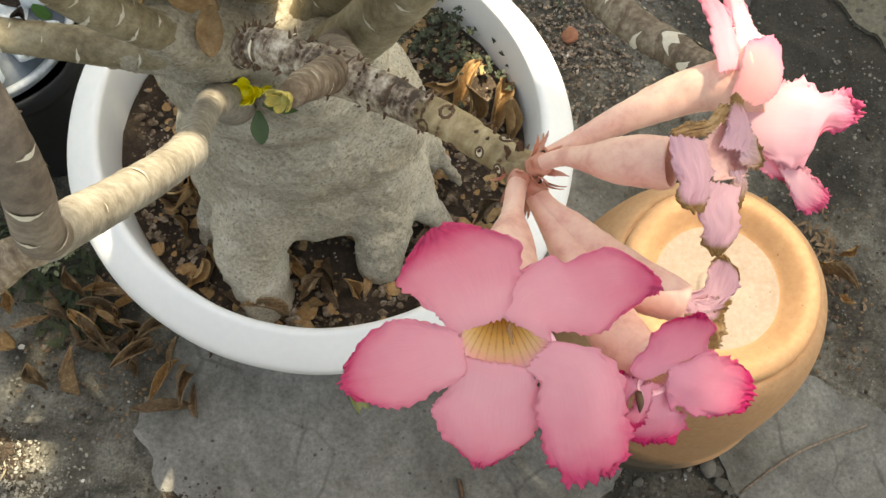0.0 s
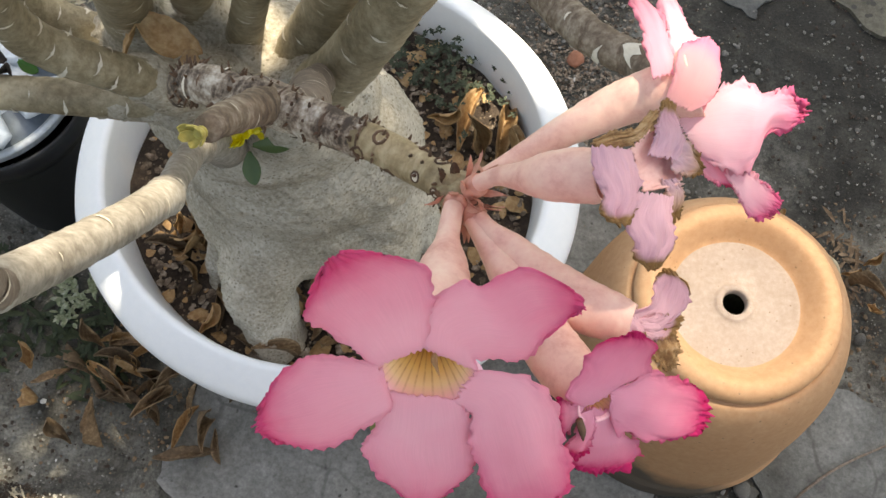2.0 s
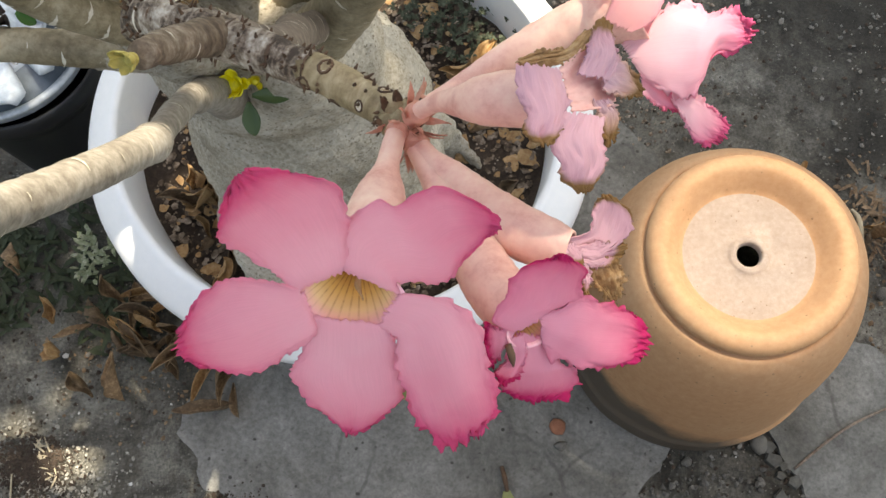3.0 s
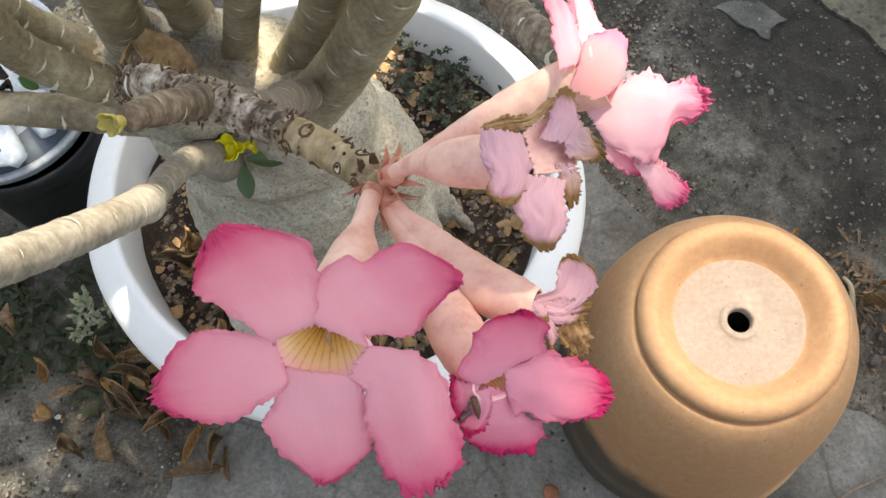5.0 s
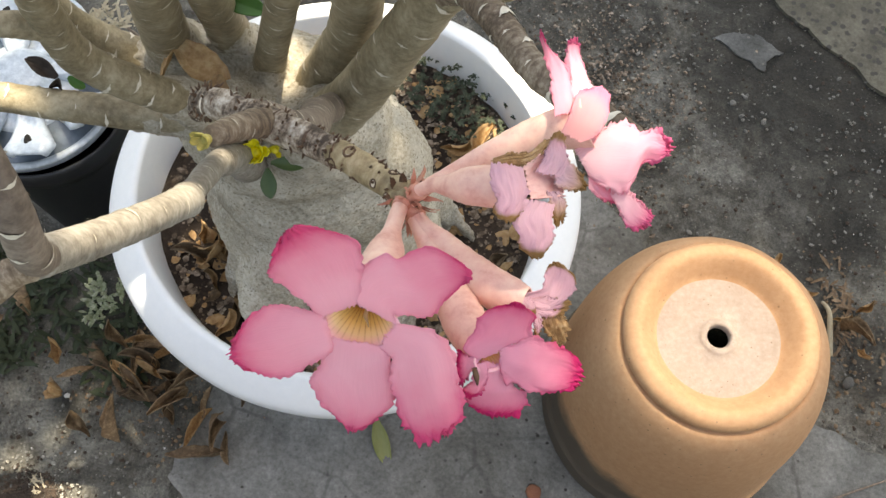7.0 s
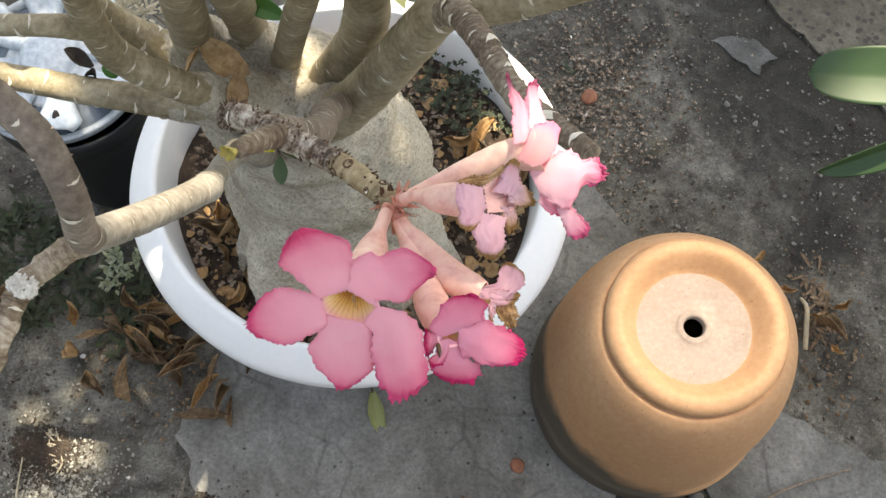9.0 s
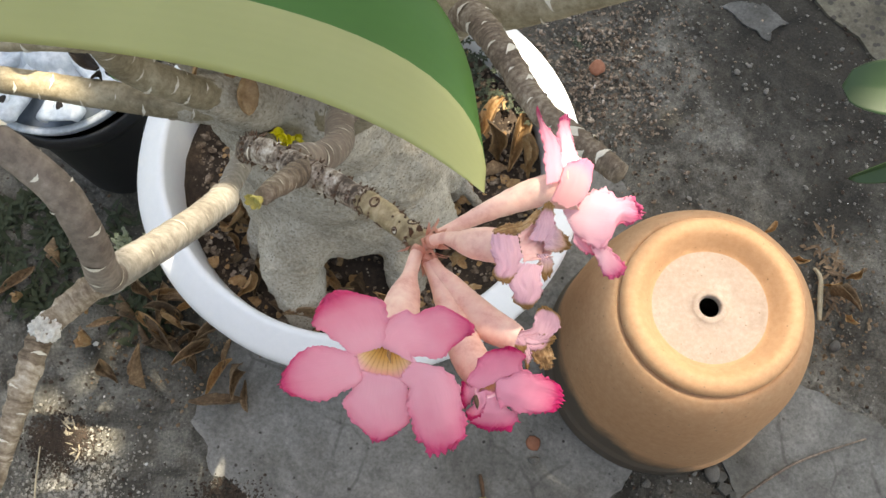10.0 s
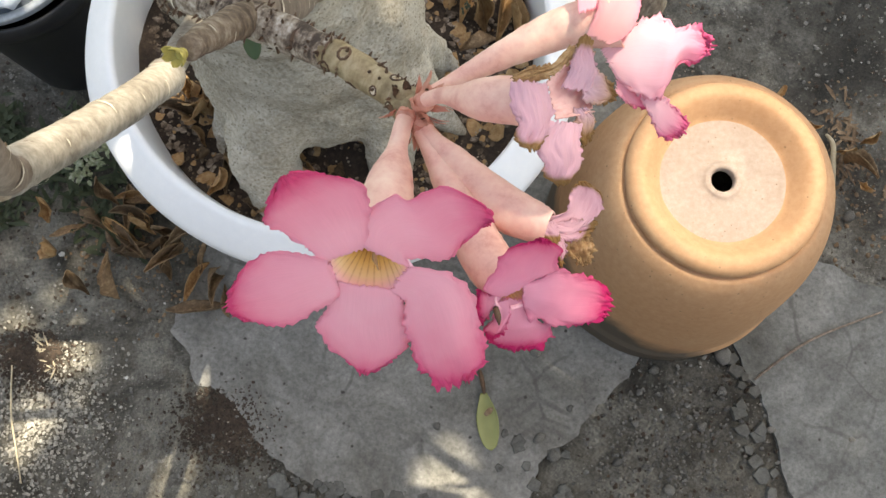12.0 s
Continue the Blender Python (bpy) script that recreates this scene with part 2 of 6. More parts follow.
def bark_material(name, tones, rings=300.0, ring_share=0.5, rough=0.75, bump=0.6, depth=0.001, fine=190.0):
    """Bark with uneven rings round the limb (UV x: metres along it), blotches and grain."""
    m, t, p = nodes_of(name)
    co = t.nodes.new("ShaderNodeTexCoord")
    split = t.nodes.new("ShaderNodeSeparateXYZ")
    t.links.new(co.outputs["UV"], split.inputs[0])
    wave, blot, grain = noise_of(t, co.outputs["Object"], 42.0, 3.0), noise_of(t, co.outputs["Object"], 24.0, 5.0), noise_of(t, co.outputs["Object"], fine, 8.0, 0.7)
    place = t.nodes.new("ShaderNodeMath")
    place.operation = "MULTIPLY"
    place.inputs[1].default_value = rings
    t.links.new(split.outputs[0], place.inputs[0])
    bend = t.nodes.new("ShaderNodeMath")
    bend.operation = "MULTIPLY_ADD"
    bend.inputs[1].default_value = 5.0
    t.links.new(wave, bend.inputs[0])
    t.links.new(place.outputs[0], bend.inputs[2])
    spread = t.nodes.new("ShaderNodeMath")
    spread.operation = "MULTIPLY"
    spread.inputs[1].default_value = 6.0
    t.links.new(blot, spread.inputs[0])
    join = t.nodes.new("ShaderNodeCombineXYZ")
    t.links.new(bend.outputs[0], join.inputs[0])
    t.links.new(spread.outputs[0], join.inputs[1])
    ring = noise_of(t, join.outputs[0], 1.0, 3.0, 0.6)
    total = None
    for source, share in ((ring, ring_share), (blot, (1 - ring_share) * 0.5), (grain, (1 - ring_share) * 0.5)):
        n = t.nodes.new("ShaderNodeMath")
        n.operation = "MULTIPLY_ADD"
        n.inputs[1].default_value, n.inputs[2].default_value = share, 0.0
        t.links.new(source, n.inputs[0])
        if total:
            t.links.new(total, n.inputs[2])
        total = n.outputs[0]
    t.links.new(ramp(t, total, tones), p.inputs["Base Color"])
    p.inputs["Roughness"].default_value = rough
    p.inputs["Specular IOR Level"].default_value = 0.3
    bumped(t, p, total, bump, depth)
    return m


def throat_material():
    m, t, p = nodes_of("flower throat")
    uv = t.nodes.new("ShaderNodeTexCoord").outputs["UV"]
    split = t.nodes.new("ShaderNodeSeparateXYZ")
    t.links.new(uv, split.inputs[0])
    col = ramp(t, split.outputs[0], [(0.0, (0.66, 0.36, 0.08)), (0.35, (0.86, 0.58, 0.20)), (0.66, (0.92, 0.66, 0.36)), (0.82, (0.94, 0.56, 0.46)), (0.94, (0.95, 0.50, 0.58))])
    wave = t.nodes.new("ShaderNodeMath")
    wave.operation = "SINE"
    times = t.nodes.new("ShaderNodeMath")
    times.operation = "MULTIPLY"
    times.inputs[1].default_value = 2 * math.pi * 26
    t.links.new(split.outputs[1], times.inputs[0])
    t.links.new(times.outputs[0], wave.inputs[0])
    lines = ramp(t, wave.outputs[0], [(0.5, (0, 0, 0)), (0.95, (1, 1, 1))])
    faded = ramp(t, split.outputs[0], [(0.1, (0.85, 0.85, 0.85)), (0.95, (0.15, 0.15, 0.15))])
    broken = ramp(t, noise_of(t, t.nodes.new("ShaderNodeTexCoord").outputs["Object"], 420.0, 3.0), [(0.35, (0.2, 0.2, 0.2)), (0.6, (1, 1, 1))])
    col = mixed(t, mixed(t, 1.0, mixed(t, 1.0, lines, faded, "MULTIPLY"), broken, "MULTIPLY"), col, (0.42, 0.15, 0.05))
    t.links.new(col, p.inputs["Base Color"])
    p.inputs["Roughness"].default_value = 0.5
    return m


CONCRETE = ground_material()
CEMENT_GREY = cement_material("grey cement skim", (0.235, 0.231, 0.216), (0.155, 0.151, 0.140), 9.0, 0.03, 0.42)
CEMENT_SPLASH = cement_material("thin cement splash", (0.120, 0.124, 0.122), (0.055, 0.056, 0.053), 9.0, 0.0, 0.2)
CEMENT_DIM = cement_material("worn cement splash", (0.13, 0.13, 0.12), (0.085, 0.083, 0.076), 9.0, 0.0, 0.25)
CEMENT_PALE = cement_material("pale cracked cement", (0.20, 0.205, 0.195), (0.115, 0.117, 0.11), 10.0, 0.0, 0.42)
CEMENT_PIT = cement_material("pitted old cement", (0.125, 0.117, 0.090), (0.060, 0.056, 0.042), 4.0, 0.20, 0.4)
PLASTER = surface("dull plaster", [(0.35, (0.10, 0.095, 0.085)), (0.65, (0.18, 0.17, 0.155))], 3.0, 90.0, 0.9, 0.3, 0.002)
WHITE = surface("white plastic", [(0.3, (0.76, 0.77, 0.78)), (0.7, (0.84, 0.84, 0.84))], 5.0, 90.0, 0.42, 0.05, 0.001)
TERRACOTTA = surface("terracotta", [(0.36, (0.46, 0.238, 0.116)), (0.5, (0.515, 0.285, 0.150)), (0.64, (0.57, 0.340, 0.190))], 5.0, 110.0, 0.72, 0.35, 0.0012, speck=((0.30, 0.17, 0.09), 95.0, 0.1))
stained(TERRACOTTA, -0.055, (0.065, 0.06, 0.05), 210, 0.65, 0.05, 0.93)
CLAY_PALE = surface("pale unglazed clay", [(0.34, (0.335, 0.242, 0.187)), (0.5, (0.40, 0.306, 0.248)), (0.66, (0.475, 0.382, 0.325))], 9.0, 150.0, 0.85, 0.5, 0.0014, speck=((0.20, 0.12, 0.07), 120.0, 0.07))
BLACK = surface("black plastic", [(0.3, (0.010, 0.011, 0.013)), (0.7, (0.022, 0.024, 0.027))], 5.0, 90.0, 0.45, 0.1, 0.001)
SILVER = surface("dull silver plastic", [(0.34, (0.32, 0.36, 0.40)), (0.5, (0.50, 0.55, 0.59)), (0.66, (0.70, 0.74, 0.77))], 9.0, 70.0, 0.36, 0.4, 0.002, metal=0.15)
SILVER_SHADE = surface("shaded silver plastic", [(0.3, (0.08, 0.105, 0.135)), (0.7, (0.17, 0.205, 0.24))], 9.0, 70.0, 0.4, 0.3, 0.002, metal=0.4)
SOIL = surface("potting soil", [(0.3, (0.016, 0.011, 0.008)), (0.5, (0.045, 0.030, 0.021)), (0.7, (0.10, 0.07, 0.05))], 20.0, 170.0, 0.95, 1.0, 0.006, speck=((0.35, 0.30, 0.25), 130.0, 0.16))
CHIP = surface("soil chips", [(0.36, (0.035, 0.024, 0.018)), (0.48, (0.13, 0.092, 0.064)), (0.57, (0.30, 0.24, 0.19)), (0.66, (0.55, 0.49, 0.42))], 45.0, 120.0, 0.9, 0.5, 0.001)
CAUDEX = surface("grey caudex bark", [(0.38, (0.27, 0.228, 0.168)), (0.5, (0.46, 0.405, 0.32)), (0.62, (0.63, 0.575, 0.48))], 12.0, 230.0, 0.85, 1.0, 0.006, speck=((0.26, 0.22, 0.165), 260.0, 0.30))
BARK_OLIVE = bark_material("olive bark", [(0.38, (0.150, 0.116, 0.068)), (0.5, (0.262, 0.211, 0.134)), (0.61, (0.388, 0.326, 0.224))], 120.0, 0.10, 0.55, 0.5, 0.001)
BARK_TAN = bark_material("tan bark", [(0.40, (0.175, 0.150, 0.122)), (0.5, (0.295, 0.262, 0.222)), (0.6, (0.43, 0.39, 0.34))], 200.0, 0.2, 0.7, 0.5, 0.0009)
BARK_GNARLED = bark_material("gnarled bark", [(0.40, (0.10, 0.068, 0.045)), (0.48, (0.22, 0.162, 0.112)), (0.54, (0.34, 0.268, 0.198)), (0.6, (0.52, 0.44, 0.35))], 330.0, 0.35, 0.8, 0.9, 0.0016)
CRUST = surface("whitish bark crust", [(0.36, (0.36, 0.32, 0.27)), (0.5, (0.60, 0.56, 0.50)), (0.62, (0.78, 0.75, 0.70))], 120.0, 420.0, 0.9, 0.9, 0.002)
BARK_BROWN = bark_material("purplish brown bark", [(0.40, (0.125, 0.095, 0.075)), (0.5, (0.205, 0.160, 0.128)), (0.6, (0.31, 0.252, 0.205))], 200.0, 0.22, 0.7, 0.5, 0.0008)
BARK_ROUGH = bark_material("rough scarred bark", [(0.42, (0.065, 0.047, 0.036)), (0.47, (0.22, 0.17, 0.13)), (0.515, (0.40, 0.345, 0.285)), (0.57, (0.58, 0.53, 0.46))], 420.0, 0.22, 0.85, 1.0, 0.002, 250.0)
BARK_SCALY = bark_material("scaly brown bark", [(0.40, (0.07, 0.049, 0.035)), (0.5, (0.165, 0.12, 0.085)), (0.6, (0.33, 0.27, 0.205))], 330.0, 0.3, 0.8, 0.9, 0.0014, 300.0)
BARK_YOUNG = bark_material("young tan shoot bark", [(0.40, (0.16, 0.115, 0.062)), (0.5, (0.30, 0.235, 0.14)), (0.6, (0.46, 0.38, 0.255))], 300.0, 0.3, 0.6, 0.4, 0.0008)
SCAR = surface("leaf scar", [(0.35, (0.55, 0.49, 0.39)), (0.65, (0.75, 0.69, 0.58))], 60.0, 300.0, 0.85, 0.4, 0.0006)
SCAR_BROWN = surface("dark scar", [(0.35, (0.05, 0.028, 0.018)), (0.65, (0.15, 0.085, 0.05))], 60.0, 300.0, 0.85, 0.4, 0.0006)
PETAL = petal_material("pink petal", (0.97, 0.555, 0.645), (0.82, 0.11, 0.275))
PETAL_DEEP = petal_material("deep pink petal", (0.90, 0.44, 0.58), (0.68, 0.03, 0.18))
# The pink petal made lighter: sunlight put into its colour.
PETAL_SUNLIT = petal_material("pale lit petal", (0.97, 0.68, 0.74), (0.82, 0.15, 0.33))
PETAL_FUNNEL = petal_material("pink flower funnel", (0.90, 0.50, 0.50), (0.84, 0.30, 0.44))
PETAL_DRY = petal_material("withered petal", (0.82, 0.51, 0.58), (0.74, 0.43, 0.51), (0.36, 0.20, 0.08), 0.35, 0.10)
PETAL_SCORCHED = petal_material("half browned petal", (0.74, 0.48, 0.54), (0.62, 0.38, 0.28), (0.30, 0.16, 0.06), 0.30, 0.10)
PETAL_BROWN = surface("brown withered petal", [(0.36, (0.19, 0.09, 0.035)), (0.5, (0.38, 0.21, 0.09)), (0.64, (0.54, 0.36, 0.21))], 90.0, 420.0, 0.75, 0.5, 0.0006)
TUBE = surface("flower tube", [(0.34, (0.66, 0.32, 0.27)), (0.5, (0.80, 0.48, 0.40)), (0.66, (0.86, 0.60, 0.49))], 40.0, 160.0, 0.5, 0.12, 0.0005)
PEACH = surface("peach pink lining", [(0.35, (0.74, 0.36, 0.33)), (0.65, (0.88, 0.55, 0.50))], 140.0, 400.0, 0.55, 0.2, 0.0005)
PEDICEL = surface("pedicel", [(0.3, (0.42, 0.15, 0.10)), (0.6, (0.66, 0.32, 0.24))], 90.0, 300.0, 0.55, 0.2, 0.0005)
THROAT = throat_material()
BUD = surface("yellow bud", [(0.34, (0.60, 0.50, 0.02)), (0.5, (0.90, 0.78, 0.03)), (0.66, (0.95, 0.86, 0.10))], 120.0, 400.0, 0.5, 0.3, 0.0005)
BUD_OLD = surface("olive bud", [(0.3, (0.20, 0.17, 0.04)), (0.6, (0.45, 0.37, 0.10))], 120.0, 400.0, 0.6, 0.3, 0.0005)
LEAF = leaf_material("green leaf", (0.045, 0.135, 0.022), (0.065, 0.18, 0.035), 0.25, 0.55)
LEAF_PALE = leaf_material("pale leaf underside", (0.36, 0.36, 0.15), (0.42, 0.42, 0.19), 0.25, 0.5)
LEAF_DEEP = leaf_material("deep green leaf", (0.024, 0.052, 0.014), (0.036, 0.072, 0.022), 0.06, 0.5)
LEAF_SMALL = leaf_material("small dark leaf", (0.05, 0.09, 0.025), (0.075, 0.12, 0.04))
LEAF_YELLOW = leaf_material("yellowing leaf", (0.62, 0.52, 0.03), (0.70, 0.60, 0.05))
LEAF_FALLEN = leaf_material("fallen green leaf", (0.25, 0.275, 0.095), (0.33, 0.34, 0.14))
DRY_LEAF = surface("dry brown leaf", [(0.36, (0.075, 0.045, 0.023)), (0.5, (0.175, 0.110, 0.060)), (0.64, (0.34, 0.24, 0.145))], 25.0, 140.0, 0.75, 0.5, 0.0012, vary=0.45)
DRY_ORANGE = surface("dry tan leaf", [(0.36, (0.19, 0.095, 0.034)), (0.5, (0.34, 0.20, 0.09)), (0.64, (0.50, 0.35, 0.19))], 25.0, 140.0, 0.7, 0.5, 0.0012, vary=0.3)
STRAW = surface("dry straw", [(0.3, (0.30, 0.24, 0.15)), (0.7, (0.52, 0.46, 0.34))], 40.0, 200.0, 0.85, 0.3, 0.0005)
DARK_LEAF = surface("dark rotten leaf", [(0.35, (0.018, 0.012, 0.009)), (0.65, (0.055, 0.036, 0.025))], 60.0, 200.0, 0.7, 0.4, 0.0005)
WEED = surface("grey weed", [(0.3, (0.09, 0.12, 0.06)), (0.5, (0.24, 0.27, 0.16)), (0.65, (0.50, 0.50, 0.42))], 60.0, 200.0, 0.8, 0.3, 0.0005)
WEED_GREY = surface("grey-green creeping weed", [(0.3, (0.022, 0.030, 0.016)), (0.55, (0.06, 0.074, 0.045)), (0.7, (0.15, 0.165, 0.115))], 60.0, 200.0, 0.8, 0.3, 0.0005)
WEED_DARK = surface("dark weed", [(0.3, (0.016, 0.026, 0.012)), (0.7, (0.05, 0.065, 0.03))], 60.0, 200.0, 0.8, 0.3, 0.0005)
STONE = surface("grey pebble", [(0.3, (0.055, 0.053, 0.048)), (0.5, (0.115, 0.11, 0.10)), (0.7, (0.27, 0.26, 0.235))], 18.0, 200.0, 0.85, 0.4, 0.001, vary=0.4)
FLECK = surface("white flecks", [(0.3, (0.42, 0.41, 0.38)), (0.7, (0.74, 0.73, 0.70))], 40.0, 200.0, 0.8, 0.2, 0.0005)
GRAVEL = surface("pale gravel", [(0.36, (0.14, 0.13, 0.11)), (0.5, (0.27, 0.255, 0.22)), (0.64, (0.46, 0.44, 0.39))], 70.0, 300.0, 0.85, 0.4, 0.001)
BRICK_BIT = surface("red brick chip", [(0.3, (0.22, 0.08, 0.045)), (0.7, (0.36, 0.16, 0.10))], 30.0, 200.0, 0.9, 0.5, 0.001)
SCRAP = surface("grey plastic sheet", [(0.3, (0.22, 0.24, 0.26)), (0.7, (0.40, 0.42, 0.43))], 8.0, 90.0, 0.5, 0.2, 0.001)
SLOT_SHADE = surface("slot shade", [(0.3, (0.012, 0.009, 0.007)), (0.7, (0.02, 0.015, 0.012))], 8.0, 90.0, 0.9, 0.2, 0.001)


# ---- builders ----
def mesh_of(name, bm, material, smooth=True):
    data = bpy.data.meshes.new(name)
    bm.to_mesh(data)
    bm.free()
    data.materials.append(material)
    if smooth:
        data.polygons.foreach_set("use_smooth", [True] * len(data.polygons))
    return data


def part(name, bm, material, parent, label="", smooth=True):
    ob = new(name, mesh_of(name, bm, material, smooth))
    ob.parent = parent
    if parent.type == "EMPTY":
        ob.matrix_parent_inverse = parent.matrix_basis.inverted()
    if label:
        tagged(ob, label)
    return ob


def thing(name, label, category, bm=None, material=None, group="", kind="", smooth=True):
    ob = new(name, mesh_of(name, bm, material, smooth) if bm else None)
    return tagged(ob, label, category, group, kind)


def thicken(ob, thickness, offset=0.0):
    s = ob.modifiers.new("thickness", "SOLIDIFY")
    s.thickness, s.offset = thickness, offset
    return ob


def spline(points, count):
    """Smooth points (Catmull-Rom) through a short list of rows of numbers."""
    rows = np.array(points, float)
    rows = np.vstack([2 * rows[0] - rows[1], rows, 2 * rows[-1] - rows[-2]])
    out = []
    for s in np.linspace(0, len(points) - 1, count):
        k = min(int(s), len(points) - 2)
        f = s - k
        a, b, c, d = rows[k:k + 4]
        out.append(0.5 * (2 * b + (c - a) * f + (2 * a - 5 * b + 4 * c - d) * f ** 2 + (3 * b - a - 3 * c + d) * f ** 3))
    return np.array(out)


def frames_along(line):
    """For points on a line: pairs of vectors across it that turn as little as possible."""
    ways = np.gradient(line, axis=0)
    ways /= np.linalg.norm(ways, axis=1, keepdims=True)
    side = np.cross(ways[0], (0.3, 0.2, 1.0))
    out = []
    for way in ways:
        side = side - way * (side @ way)
        side /= np.linalg.norm(side)
        out.append((way, side, np.cross(way, side)))
    return out


def tube_into(bm, points, around=16, step=0.006, bumpy=0.0, seed=0.0, cap=True):
    """A round limb through rows of x, y, z, radius."""
    rough = np.array(points, float)
    length = np.linalg.norm(np.diff(rough[:, :3], axis=0), axis=1).sum()
    rows = spline(points, max(6, int(length / step)))
    layer = bm.loops.layers.uv.verify()
    run = np.concatenate([[0], np.cumsum(np.linalg.norm(np.diff(rows[:, :3], axis=0), axis=1))]) + seed
    rings = []
    for (x, y, z, r), (way, a, b) in zip(rows, frames_along(rows[:, :3])):
        ring = []
        for k in range(around):
            w = 2 * math.pi * k / around
            out = a * math.cos(w) + b * math.sin(w)
            c = Vector((x, y, z)) + Vector(out) * r
            swell = 1 + bumpy * noise.noise(c * (0.9 / max(r, 0.002)) + Vector((seed, 0, 0)))
            ring.append(bm.verts.new(Vector((x, y, z)) + Vector(out) * (r * swell)))
        rings.append(ring)
    for i, (p, q) in enumerate(zip(rings, rings[1:])):
        for k in range(around):
            face = bm.faces.new((p[k], p[(k + 1) % around], q[(k + 1) % around], q[k]))
            for loop, step_on, turn in zip(face.loops, (0, 0, 1, 1), (0, 1, 1, 0)):
                loop[layer].uv = (run[i + step_on], (k + turn) / around)
    if cap:
        for ring, way, sign in ((rings[0], -1, 1), (rings[-1], 1, 1)):
            mid = sum((v.co for v in ring), Vector()) / around
            tip = bm.verts.new(mid + Vector(frames_along(rows[:, :3])[0 if way < 0 else -1][0]) * way * 0.25 * (ring[0].co - mid).length)
            for k in range(around):
                two = (ring[k], ring[(k + 1) % around])
                bm.faces.new((two[1], two[0], tip) if way < 0 else (two[0], two[1], tip))
    return rows


def tube(points, **options):
    bm = bmesh.new()
    tube_into(bm, points, **options)
    return bm


def lathe(profile, around=72, wobble=0.0):
    """Turns rows of radius, height about the z axis."""
    bm = bmesh.new()
    rings = []
    for r, z in profile:
        rings.append([bm.verts.new((r * (1 + wobble * noise.noise(Vector((3 * math.cos(2 * math.pi * k / around), 3 * math.sin(2 * math.pi * k / around), 4 * z)))) * math.cos(2 * math.pi * k / around), r * (1 + wobble * noise.noise(Vector((3 * math.cos(2 * math.pi * k / around), 3 * math.sin(2 * math.pi * k / around), 4 * z)))) * math.sin(2 * math.pi * k / around), z)) for k in range(around)])
    for p, q in zip(rings, rings[1:]):
        for k in range(around):
            bm.faces.new((p[k], p[(k + 1) % around], q[(k + 1) % around], q[k]))
    return bm


def rounded(profile, count):
    return [tuple(row) for row in spline(profile, count)]


def moved(bm, m):
    bmesh.ops.transform(bm, matrix=m, verts=bm.verts)
    return bm


def basis(place, x_way, z_way):
    """The pose whose x axis runs along x_way, and whose z axis leans to z_way."""
    x = Vector(x_way).normalized()
    y = Vector(z_way).cross(x).normalized()
    z = x.cross(y)
    return Matrix(((x.x, y.x, z.x, place[0]), (x.y, y.y, z.y, place[1]), (x.z, y.z, z.z, place[2]), (0, 0, 0, 1)))


